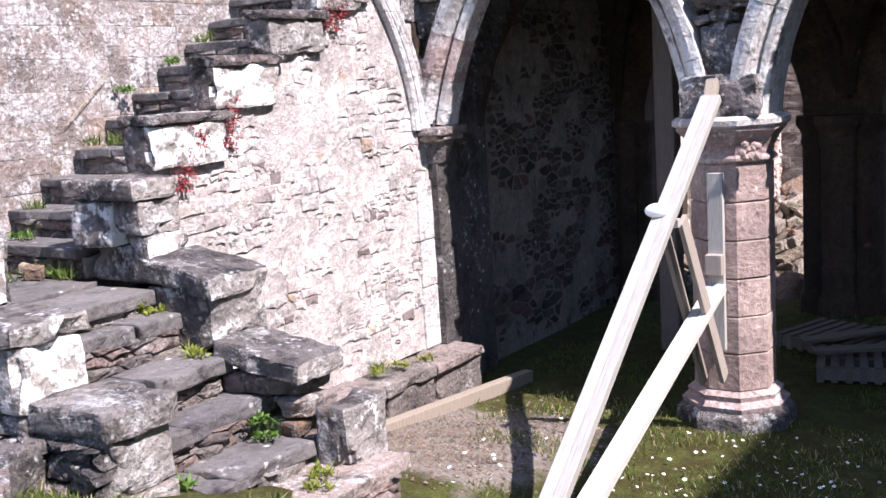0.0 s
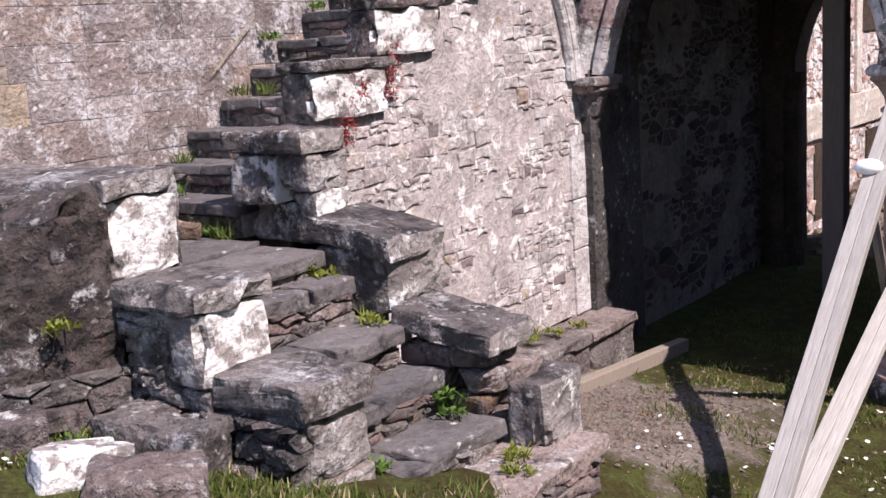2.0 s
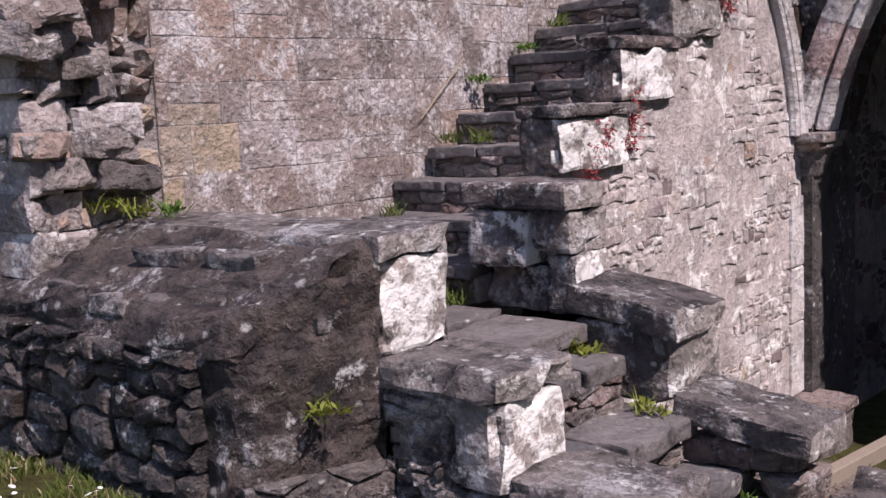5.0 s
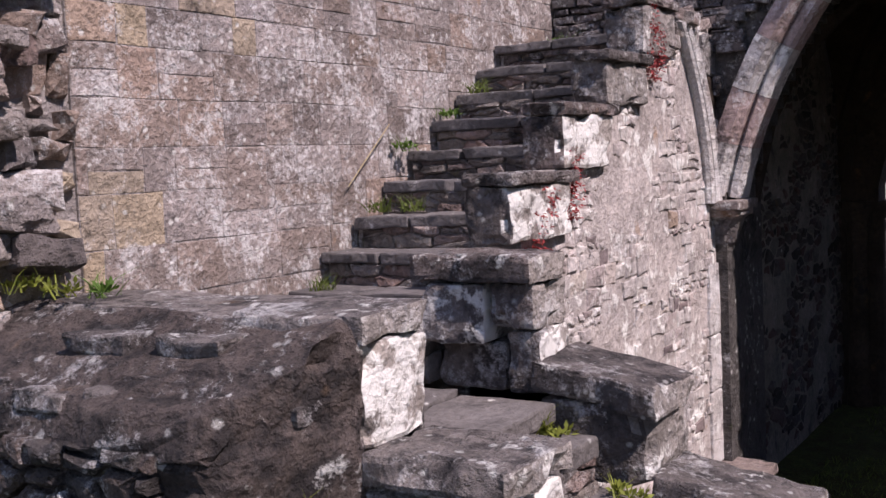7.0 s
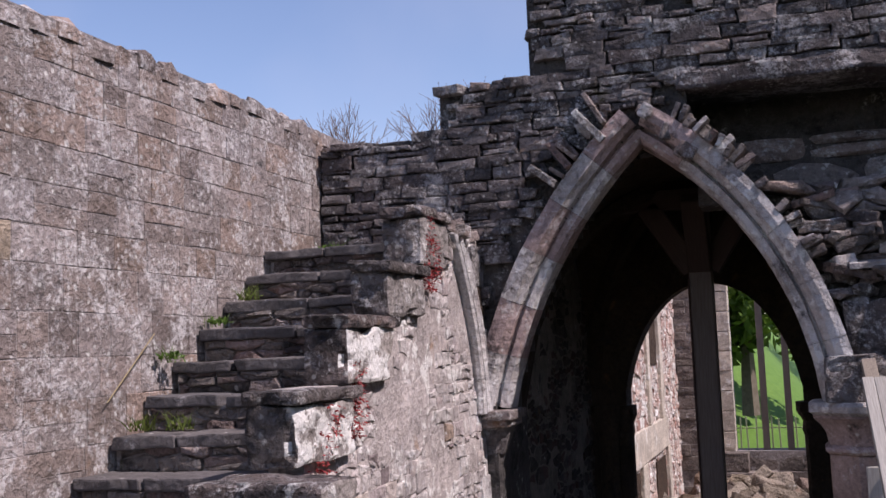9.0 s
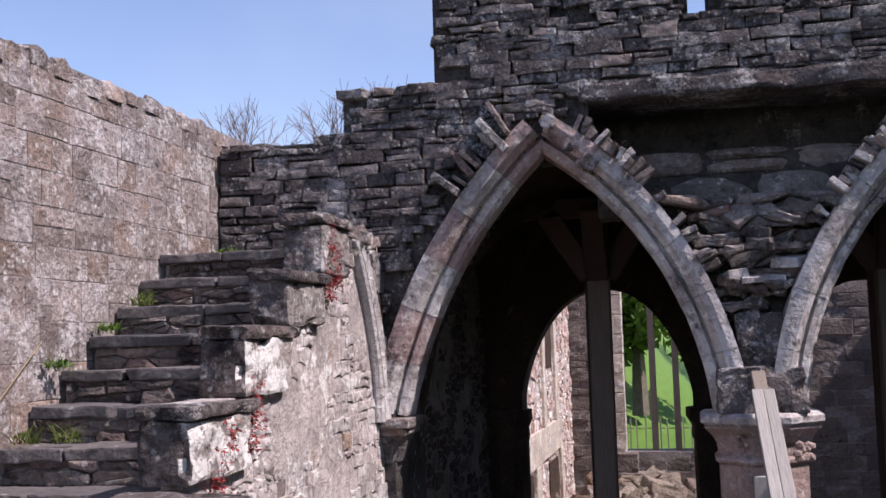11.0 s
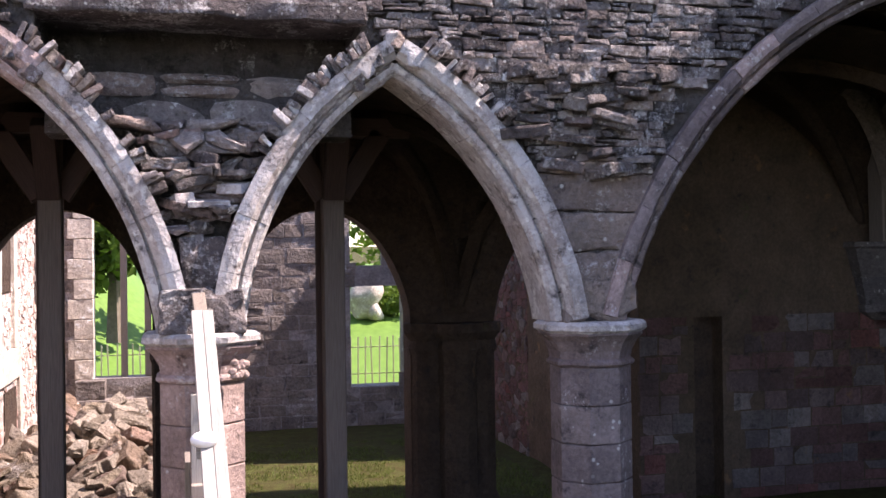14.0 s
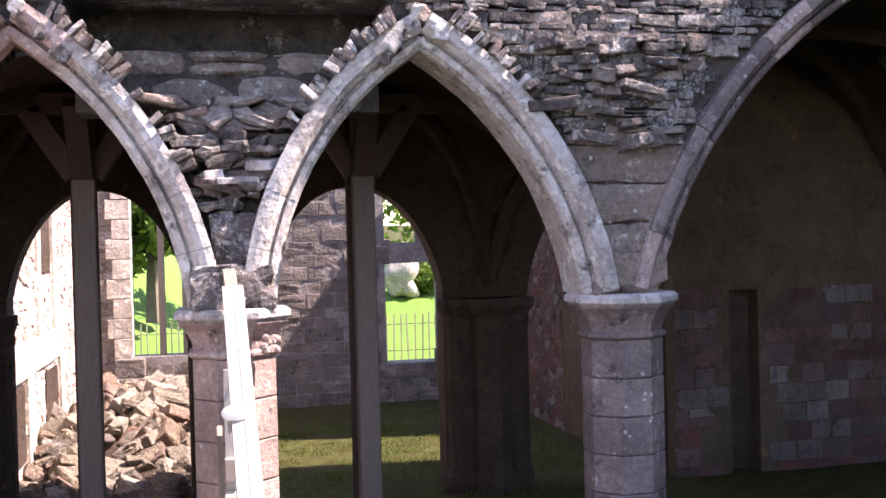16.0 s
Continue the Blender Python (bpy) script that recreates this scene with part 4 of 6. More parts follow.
def riser_stones(p0, p1, z0, z1, n, seed):
    """Thin bedded stones of one riser between two plan points, proud along n."""
    a, b = Vector((*p0, 0)), Vector((*p1, 0))
    holder = sp("riser", rough_block(min(p0[0], p1[0]) - abs(n[0]) * 0.1 - (0 if n[0] else 0), max(p0[0], p1[0]), min(p0[1], p1[1]), max(p0[1], p1[1]) + (0.12 if n[1] else 0), z0, z1, seed, 0.006, 3, 0.0), GREYMORTAR)
    ln = (b - a).length
    rubble(holder, RISER, a, (b - a).normalized(), (0, 0, 1), (*n, 0), (0.02, ln - 0.02, z0, z1), lambda u, v: True,
           (0.045, 0.09), (1.8, 4.2), 0.008, 0.03, 0.018, 0.014, 0.08, seed, 60, "stone", 0.3)
    return holder


STEP_Y, STEP_Z, RUN, RISE = 4.651, 1.894, 0.304, 0.189
for k in range(-1, 9):
    y, z = STEP_Y + RUN * k, STEP_Z + RISE * k
    cut = rng.uniform(-6.3, -5.95)
    deep = RUN + 0.16 if k < 8 else 1.05
    sp("tread", rough_block(XW + 0.01, cut - 0.004, y + rng.uniform(-0.02, 0.01), y + deep, z - rng.uniform(0.06, 0.075), z + rng.uniform(-0.006, 0.006), k + 20, 0.01, 6, 0.012, 0.03), TREAD)
    sp("tread", rough_block(cut + 0.004, XI - 0.005, y + rng.uniform(-0.02, 0.01), y + deep, z - rng.uniform(0.06, 0.075), z + rng.uniform(-0.006, 0.006), k + 40, 0.01, 6, 0.012, 0.03), TREAD)
    riser_stones((XW + 0.02, y + 0.05), (XI - 0.01, y + 0.05), z - RISE - 0.01, z - 0.065, (0, -1), 60 + k)
# fill under the upper flight
sp("stair_core", rough_block(XW, XI, 8.0, 8.3, 1.0, 3.3, 3, 0.01, 3, 0), GREYMORTAR)
# landing
for i, (x0, x1, y0, y1, z) in enumerate(((-6.66, -5.95, 3.4, 4.36, 1.51), (-5.94, -5.35, 3.4, 4.3, 1.515), (-5.34, -4.86, 3.42, 4.3, 1.5))):
    sp("landing_slab", rough_block(x0, x1, y0, y1, z - 0.09, z, 70 + i, 0.012, 6, 0.015, 0.03), TREAD)
sp("stair_core", rough_block(-6.66, -4.95, 3.35, 4.4, 0.7, 1.43, 5, 0.01, 3, 0), GREYMORTAR)
# lower flight
LOWER = [(-4.66, 1.36), (-4.36, 1.13), (-4.1, 0.91), (-3.76, 0.70), (-3.36, 0.56)]
prev_x, prev_z = -4.86, 1.5
for i, (x, z) in enumerate(LOWER):
    riser_stones((prev_x - 0.05, 3.38), (prev_x - 0.05, 4.3), z - 0.01, prev_z - 0.07, (1, 0), 80 + i)
    split = rng.uniform(3.7, 4.0)
    mat = CORESTONE if i == 4 else TREAD
    yn = 3.3 if i == 4 else 3.4
    sp("tread", rough_block(prev_x - 0.25, x + rng.uniform(-0.03, 0.03), yn, split - 0.005, z - 0.09, z, 90 + i, 0.012, 6, 0.015, 0.03), TREAD)
    sp("tread", rough_block(prev_x - 0.25, x + rng.uniform(-0.03, 0.03), split + 0.005, 4.34 if i < 4 else 4.7, z - 0.09, z + 0.004, 100 + i, 0.012, 6, 0.015, 0.03), mat)
    prev_x, prev_z = x, z
riser_stones((prev_x - 0.05, 3.3), (prev_x - 0.05, 4.6), 0.3, prev_z - 0.07, (1, 0), 88)


# these sunward faces are whitened as lime wash; the others take the sun-paled copy
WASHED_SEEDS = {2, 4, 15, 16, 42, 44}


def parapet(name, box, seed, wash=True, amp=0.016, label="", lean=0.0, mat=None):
    return sp(name, rough_block(*box, seed, amp, 6, 0.025, 0.06, wash, lean), (mat or PARAPET, WASHED if seed in WASHED_SEEDS else SUNFACE), label)


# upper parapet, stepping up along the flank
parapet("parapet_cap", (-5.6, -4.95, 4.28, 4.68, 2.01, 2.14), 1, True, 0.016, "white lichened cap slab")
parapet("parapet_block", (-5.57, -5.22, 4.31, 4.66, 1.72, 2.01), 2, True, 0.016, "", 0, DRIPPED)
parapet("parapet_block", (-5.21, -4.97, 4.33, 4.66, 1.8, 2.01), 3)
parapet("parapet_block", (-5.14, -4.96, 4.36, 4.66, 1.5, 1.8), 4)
parapet("parapet_block", (-5.56, -5.16, 4.4, 4.9, 1.5, 1.72), 5, False)
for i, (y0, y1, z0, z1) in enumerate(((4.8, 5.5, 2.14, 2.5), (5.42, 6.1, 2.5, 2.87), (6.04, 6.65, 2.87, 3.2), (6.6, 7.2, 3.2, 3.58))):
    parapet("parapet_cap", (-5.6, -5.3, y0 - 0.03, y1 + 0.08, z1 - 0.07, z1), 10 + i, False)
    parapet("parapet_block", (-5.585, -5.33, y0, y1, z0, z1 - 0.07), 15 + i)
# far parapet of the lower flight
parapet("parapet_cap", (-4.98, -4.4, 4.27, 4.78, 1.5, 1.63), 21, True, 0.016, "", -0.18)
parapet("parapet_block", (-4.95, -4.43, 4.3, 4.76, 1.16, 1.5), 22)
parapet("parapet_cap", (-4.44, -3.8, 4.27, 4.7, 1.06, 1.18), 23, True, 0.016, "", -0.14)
for i, z in enumerate((0.55, 0.66, 0.79, 0.92)):
    parapet("parapet_stone", (-4.42 + rng.uniform(-0.02, 0.02), -4.12 + rng.uniform(-0.04, 0.04), 4.31, 4.68, z, z + 0.115), 24 + i, False, 0.016, "", 0, RISER)
    parapet("parapet_stone", (-4.1 + rng.uniform(-0.02, 0.02), -3.86 + rng.uniform(-0.04, 0.04), 4.33, 4.68, z, z + 0.115), 34 + i, False, 0.016, "", 0, RISER)
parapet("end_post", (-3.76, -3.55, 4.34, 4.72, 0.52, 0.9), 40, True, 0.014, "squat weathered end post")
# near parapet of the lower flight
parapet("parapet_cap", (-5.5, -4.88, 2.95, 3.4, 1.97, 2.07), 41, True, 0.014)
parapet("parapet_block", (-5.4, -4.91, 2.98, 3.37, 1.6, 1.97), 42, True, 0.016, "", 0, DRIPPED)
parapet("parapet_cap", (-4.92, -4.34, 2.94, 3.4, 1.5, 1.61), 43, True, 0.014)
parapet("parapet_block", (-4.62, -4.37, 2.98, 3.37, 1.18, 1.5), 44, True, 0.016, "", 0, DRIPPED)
parapet("parapet_block", (-4.92, -4.62, 3.0, 3.37, 1.12, 1.5), 45, False)
parapet("parapet_cap", (-4.46, -3.81, 3.0, 3.44, 1.1, 1.24), 46, False, 0.016)
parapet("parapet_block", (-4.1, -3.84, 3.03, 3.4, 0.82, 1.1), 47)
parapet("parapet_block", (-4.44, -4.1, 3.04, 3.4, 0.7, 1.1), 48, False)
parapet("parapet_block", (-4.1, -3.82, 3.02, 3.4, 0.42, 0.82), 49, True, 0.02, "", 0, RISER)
parapet("parapet_block", (-5.0, -4.4, 3.02, 3.38, 0.6, 1.15), 50, False)

# rough masonry mass at the foot of the ashlar wall
mass = thing("masonry_buttress", (-5.9, 2.7, 1.0), "rough dark masonry block with a sloping lichened top", "masonry block")
bm = rough_block(-9.5, -5.12, 2.44, 3.0, 0.8, 2.05, 77, 0.045, 22, 0.05, 0.08)
for v in bm.verts:
    if v.co.z > 1.6 and v.co.y < 2.95:
        v.co.z -= (2.95 - v.co.y) * 0.5 * smooth01((v.co.z - 1.6) / 0.4)
    v.co.x += (v.co.y - 2.44) * 0.4 * smooth01((v.co.x + 6.0) / 0.8)
    k = noise.noise(Vector((v.co.x * 5, v.co.y * 5, v.co.z * 11)))
    if k > 0.25:
        v.co.y += 0.06 * (k - 0.25)
        v.co.z -= 0.08 * (k - 0.25)
under(part("core", bm, BLACKWALL), mass)
rubble(mass, BLACKWALL, (0, 2.43, 0), (1, 0, 0), (0, 0, 1), (0, -1, 0), (-9.3, -5.3, 0.85, 1.7), lambda u, v: True,
       (0.07, 0.16), (1.0, 2.4), 0.022, 0.045, 0.018, 0.02, 0.14, 15, 100, "stone", 0.3, None, None, 0.5)
rubble(mass, PARAPET, (-5.1, 2.44, 0), (0.36, 0.93, 0), (0, 0, 1), (0.93, -0.36, 0), (0.0, 0.6, 0.85, 1.22), lambda u, v: True,
       (0.14, 0.24), (1.2, 2.0), 0.01, 0.02, 0.012, 0.014, 0.16, 16, 40, "stone", 0.3, None, None, 0.5)
for i, (x, y, z, w) in enumerate(((-5.35, 2.62, 1.8, 0.22), (-5.6, 2.6, 1.83, 0.26), (-5.95, 2.58, 1.82, 0.3), (-5.45, 2.84, 1.98, 0.3), (-5.9, 2.84, 1.98, 0.36), (-6.3, 2.6, 1.84, 0.26), (-5.08, 2.8, 1.78, 0.2))):
    under(part("slab_stone", rough_block(x - w / 2, x + w / 2, y - w * 0.4, y + w * 0.4, z - 0.05, z + 0.02, 140 + i, 0.018, 4, 0.015, 0.03), PARAPET), mass)
bm = rough_block(-6.9, -4.95, 2.93, 3.42, 1.5, 2.06, 78, 0.02, 10, 0.03)
under(part("back_core", bm, PARAPET), mass)

# thin stones packed between the stepped blocks
for x0, x1, z0, z1 in ((-5.05, -4.36, 0.75, 1.16), (-4.92, -4.64, 1.14, 1.48), (-4.44, -3.86, 0.5, 1.08)):
    rubble(stair, PARAPET, (0, 2.98, 0), (1, 0, 0), (0, 0, 1), (0, -1, 0), (x0, x1, z0, z1), lambda u, v: True,
           (0.06, 0.13), (1.2, 2.6), 0.02, 0.01, 0.02, 0.016, 0.14, int(z0 * 100), 60, "packing_stone", 0.3, None, None, 0.5)

# low block before the near parapet
lowb = tagged(part("stone_block", rough_block(-4.84, -4.22, 2.72, 2.96, 0.72, 1.08, 61, 0.025, 6, 0.03, 0.05), PARAPET), "low lichened stone block against the parapet", "stone block")

# ledge and timber kerb at the foot of the flank
ledge = thing("stone_ledge", (-5.2, 7.0, -0.1), "low weathered stone ledge along the flank wall", "stone ledge")
yy = 5.3
for i in range(4):
    y1 = yy + (0.6, 0.8, 0.75, 0.8)[i]
    under(part("ledge_slab", rough_block(-5.42, -5.0 + rng.uniform(-0.03, 0.03), yy, y1 - 0.01, 0.1, 0.2 + 0.02 * (2 - i), 110 + i, 0.012, 6, 0.015, 0.03), RISER), ledge)
    under(part("ledge_block", rough_block(-5.4, -5.03, yy + 0.05, y1 - 0.02, -0.35, 0.095, 120 + i, 0.02, 5, 0.02, 0.03), RISER), ledge)
    yy = y1
tim = tagged(beam("timber_kerb", (-4.78, 5.1, 0.1), (-4.74, 8.6, -0.2), 0.1, 0.12, WOODKERB, side=(1, 0, 0)), "weathered squared timber lying along the ledge", "timber")

# ---- vaulted range behind the arcade ----
def pointed(t, rise):
    t = abs(t)
    return rise * (1 - t ** 2.1) ** 0.62 if t < 1 else 0.0


def vault():
    bm = bmesh.new()
    bays = [(-5.38, -2.66), (-2.66, 0.31), (0.31, 5.85)]
    y0, y1 = 8.9, YB
    for a, b in bays:
        nx, ny = 28, 26
        g = []
        for j in range(ny + 1):
            row = []
            for i in range(nx + 1):
                x, y = a + (b - a) * i / nx, y0 + (y1 - y0) * j / ny
                hx = pointed((x - (a + b) / 2) / ((b - a) / 2 - 0.02), 1.95 if b < 1 else 2.6)
                hy = pointed((y - (y0 + y1) / 2) / ((y1 - y0) / 2 - 0.02), 1.95 if b < 1 else 2.6)
                z = 2.2 + max(hx, hy) + noise.noise(Vector((x * 5, y * 5, 1))) * 0.02
                row.append(bm.verts.new((x, y, z)))
            g.append(row)
        for j in range(ny):
            for i in range(nx):
                bm.faces.new((g[j][i], g[j][i + 1], g[j + 1][i + 1], g[j + 1][i]))
    add_box(bm, -4.9, 6.6, 8.9, YB + 0.3, 4.95, 5.2)
    return tagged(part("ceiling", bm, SHADEVAULT), "ribbed stone vault in deep shade", "ceiling", kind="structure")


vault()


def sweep_rib(name, pts, w, parent=None, mat=None):
    bm = bmesh.new()
    prev = None
    for i, p in enumerate(pts):
        p = Vector(p)
        d = (Vector(pts[min(i + 1, len(pts) - 1)]) - Vector(pts[max(i - 1, 0)])).normalized()
        s = d.cross(Vector((0, 0, 1)))
        s = s.normalized() if s.length > 1e-3 else Vector((1, 0, 0))
        n = s.cross(d)
        ring = [bm.verts.new(p + s * a * w + n * b * w) for a, b in ((-1, 0.6), (-1, -0.2), (-0.45, -1), (0.45, -1), (1, -0.2), (1, 0.6))]
        if prev:
            for k in range(6):
                bm.faces.new((prev[k], prev[(k + 1) % 6], ring[(k + 1) % 6], ring[k]))
        prev = ring
    return part(name, bm, mat or SHADEVAULT)


for a, b in ((-5.38, -2.66), (-2.66, 0.31), (0.31, 5.85)):
    ob = thing("vault_ribs", ((a + b) / 2, 10.6, 2.2), "dark moulded vault ribs crossing at the crown", "vault rib", "vault ribs")
    y0, y1, rise = 8.9, YB, (1.95 if b < 1 else 2.6)
    for flip in (0, 1):
        pts = []
        for i in range(25):
            t = i / 24
            x = a + (b - a) * t
            y = y0 + (y1 - y0) * (1 - t if flip else t)
            pts.append((x, y, 2.16 + pointed(2 * t - 1, rise)))
        under(sweep_rib("rib", pts, 0.09), ob)

# back arcade
BACK = [(-5.02, -3.1, -4.06, 3.28), (-2.3, -0.22, -1.26, 3.28), (0.75, 2.5, 1.65, 3.2)]


def back_top(x):
    for lo, hi, cx, za in BACK:
        if lo < x < hi:
            t = (x - cx) / ((hi - lo) / 2)
            return 1.92 + pointed(t, za - 1.92)
    return None


bm = bmesh.new()
x, dx = -6.0, 0.04
while x < 7.0:
    ta, tb, tm = back_top(x), back_top(x + dx), back_top(x + dx / 2)
    if tm is None:
        ta = tb = Z0
    strip(bm, x, x + dx, YB, YB + 0.4, tm if ta is None else ta, tm if tb is None else tb, 4.9)
    x = round(x + dx, 4)
bmesh.ops.remove_doubles(bm, verts=bm.verts, dist=0.0005)
wall_back = tagged(part("wall_back_arcade", bm, SHADEVAULT), "shadowed inner arcade wall with pointed openings", "wall", kind="structure")


def pier(x, w, label):
    ob = thing("clustered_pier", (x, YB + 0.05, -0.3), label, "pier", "inner piers")
    for i, (dx_, dy_, r) in enumerate(((-0.7, -0.1, 0.5), (0.7, -0.1, 0.5), (0, -0.5, 0.55), (0, 0.4, 0.6))):
        bm = bmesh.new()
        prev = None
        for z, rr in ((0, 1.25), (0.2, 1.2), (0.28, 1.0), (1.9, 1.0), (1.96, 1.12), (2.06, 1.05), (2.16, 1.4), (2.26, 1.4)):
            ring = [bm.verts.new((dx_ * w + r * w * rr * math.cos(k * math.pi / 5), dy_ * w + r * w * rr * math.sin(k * math.pi / 5), z)) for k in range(10)]
            if prev:
                for k in range(10):
                    bm.faces.new((prev[k], prev[(k + 1) % 10], ring[(k + 1) % 10], ring[k]))
            prev = ring
        bm.faces.new(prev)
        part("shaft", bm, SHADEVAULT, ob, smooth=False)
    return ob


pier(-2.7, 0.36, "dark clustered stone pier between the inner arches")
pier(0.27, 0.42, "mossy dark clustered pier in the vaulted room")
pier(-5.2, 0.22, "dark respond pier at the inner wall")

# bay to the east: brown wall, slot doorway and red block wall
YE = YB - 0.25
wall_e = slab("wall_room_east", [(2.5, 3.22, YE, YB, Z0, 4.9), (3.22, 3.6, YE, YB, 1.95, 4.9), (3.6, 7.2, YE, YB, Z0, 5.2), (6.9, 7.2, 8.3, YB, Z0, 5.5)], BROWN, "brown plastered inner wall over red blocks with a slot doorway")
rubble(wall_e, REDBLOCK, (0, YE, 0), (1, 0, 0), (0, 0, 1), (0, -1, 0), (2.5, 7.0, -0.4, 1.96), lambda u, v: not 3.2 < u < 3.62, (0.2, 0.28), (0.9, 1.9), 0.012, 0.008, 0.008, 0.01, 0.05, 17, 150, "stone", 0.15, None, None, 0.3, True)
for i, (x0, x1, z0, z1) in enumerate(((6.2, 6.9, 1.98, 2.45), (6.42, 6.9, 2.46, 3.0), (6.3, 6.9, 3.01, 3.4))):
    part("plaster_panel", rough_block(x0, x1, YE - 0.03, YE + 0.05, z0, z1, 860 + i, 0.012, 8, 0.012), PALEPLASTER, wall_e)
rubble(wall_e, EASH, (0, YE, 0), (1, 0, 0), (0, 0, 1), (0, -1, 0), (6.15, 6.9, 3.42, 4.9), lambda u, v: True, (0.12, 0.2), (1.0, 2.2), 0.014, 0.01, 0.01, 0.012, 0.05, 23, 40, "stone", 0.3, None, None, 0.3, True)
corb2 = thing("vault_corbel", (5.85, YE, 1.9), "dark carved corbel carrying vault ribs", "corbel")
for i, levels in enumerate(([(0.2, 1.86), (0.36, 1.96), (0.38, 2.05)], [(0.36, 2.05), (0.44, 2.4)], [(0.45, 2.4), (0.56, 2.75), (0.6, 2.78), (0.58, 2.84)])):
    under(part(("bracket", "lower_bell", "upper_bell")[i], lathe8(levels, 50 + i, 0.02), TREAD), corb2)
    corb2.children[-1].location = (5.85, YE, 0)
prop = tagged(beam("timber_prop", (5.72, YE - 0.3, 2.83), (5.66, YE - 0.35, 5.0), 0.32, 0.3, WOODGREY), "short weathered timber prop standing on the corbel", "timber prop")
for i, (dx_, dz_) in enumerate(((-1.1, 1.9), (-0.6, 2.1), (0.5, 2.0), (1.0, 1.7))):
    pts = [(5.85 + dx_ * (k / 12) ** 1.5, YE - 0.3 - 0.5 * (k / 12), 2.8 + dz_ * math.sin(k / 12 * 1.4) / math.sin(1.4)) for k in range(13)]
    under(sweep_rib("rib", pts, 0.13, None, EASH), corb2)

# tall range to the south, which shades the eastern bays
slab("wall_south_range", [(7.2, 8.2, -6.0, 12.7, -0.6, 12.2)], EASH, "tall plain wall of the range across the court")

# ---- roofless room behind ----
EB, FAR = 19.2, 1.236


def fx(x):
    """x and fz: the end wall's openings, laid out on its plane."""
    return -2.96 + (x + 2.96) * FAR


def fz(z):
    return 2.71 + (z - 2.71) * FAR


room_w = slab("wall_room_west", [(-5.8, -5.2, YB + 0.4, EB + 0.5, Z0, 4.6)], MORTAR, "sunlit pink rubble wall of the roofless room")
wn_ok = lambda u, v: not (13.6 < u < 14.3 and 0.0 < v < 1.0) and not (15.6 < u < 16.6 and 2.3 < v < 3.4) and not (15.9 < u < 17.0 and -0.2 < v < 0.95)
rubble(room_w, BACKPINK, (-5.2, 0, 0), (0, 1, 0), (0, 0, 1), (1, 0, 0), (12.8, EB, -0.2, 4.5), wn_ok, (0.09, 0.22), (1.1, 2.2), 0.015, 0.012, 0.012, 0.014, 0.05, 18, 200, "stone", 0.35, (14.5, 1.5))
# dark panels flush with the wall stand in for the shade inside niches
for i, (y0, y1, z0, z1) in enumerate(((13.6, 14.3, 0.0, 1.0), (15.6, 16.6, 2.3, 3.4), (15.9, 17.0, -0.2, 0.95))):
    part("niche_back", rough_block(-5.24, -5.18, y0 + 0.02, y1 - 0.02, z0 + 0.02, z1 - 0.02, 840 + i, 0.012, 6, 0.0), SHADEVAULT, room_w)
WL, WR, UP = (fx(-4.02), fx(-3.05)), (fx(-0.464), fx(0.345)), fx(-0.464)
ZS1, ZS2, ZL, ZU, ZT = fz(1.12), fz(0.86), fz(2.32), fz(2.62), fz(4.3)
room_e = slab("wall_room_back", [(-5.8, WL[0], EB, EB + 0.5, Z0, fz(3.6)), (WL[0], WL[1], EB, EB + 0.5, Z0, ZS1), (WL[1], WR[0], EB, EB + 0.5, Z0, ZT), (WR[0], WR[1], EB, EB + 0.5, Z0, ZS2),
                                (WR[0], WR[1], EB, EB + 0.5, ZL, ZU), (WR[1], 6.6, EB, EB + 0.5, Z0, ZT)], GREYMORTAR, "grey ashlar end wall with window openings")


def eb_ok(u, v):
    if WL[0] - 0.03 < u < WL[1] + 0.03 and v > ZS1 or WR[0] - 0.03 < u < WR[1] + 0.03 and ZS2 < v < ZL or UP - 0.03 < u < WR[1] + 0.03 and v > ZU:
        return False
    if abs(u - fx(-1.22)) < 0.12 and abs(v - fz(3.03)) < 0.1 or abs(u - fx(-1.1)) < 0.12 and abs(v - fz(1.54)) < 0.12:
        return False
    return v < (fz(3.6) if u < WL[0] else ZT)


rubble(room_e, EASH, (0, EB, 0), (1, 0, 0), (0, 0, 1), (0, -1, 0), (-5.2, 2.2, -0.3, ZT), eb_ok, (0.16, 0.3), (1.4, 2.8), 0.012, 0.01, 0.012, 0.012, 0.05, 19, 260, "stone", 0.15, None, None, 0.3, True)
# height and the added, unseen low stretch are set to shade the grass
room_n = slab("wall_room_north", [(2.2, 2.7, 15.4, EB, Z0, 5.9), (2.2, 2.7, YB + 0.4, 15.4, Z0, 2.1)], BROWN, "red rubble wall of the roofless room")
rubble(room_n, REDBLOCK, (2.2, 0, 0), (0, 1, 0), (0, 0, 1), (-1, 0, 0), (15.4, EB, -0.3, 4.6), lambda u, v: True, (0.1, 0.2), (1.1, 2.2), 0.012, 0.01, 0.012, 0.014, 0.05, 20, 80, "stone", 0.35)

# ---- loose stones of the broken arcade ----
rng = random.Random(21)


def tilted_stone(x, y, z, w, d, h, rx, ry, rz, seed, mat, parent, name="stone"):
    bm = rough_block(-w / 2, w / 2, -d / 2, d / 2, -h / 2, h / 2, seed, min(w, h) * 0.12, 3, min(w, d, h) * 0.16, 0.03)
    ob = part(name, bm, mat, parent)
    if parent and parent.type == "EMPTY":
        ob.matrix_parent_inverse = Matrix.Translation(parent.location).inverted()
    ob.matrix_basis = pose(x, y, z, rx, ry, rz)
    return ob


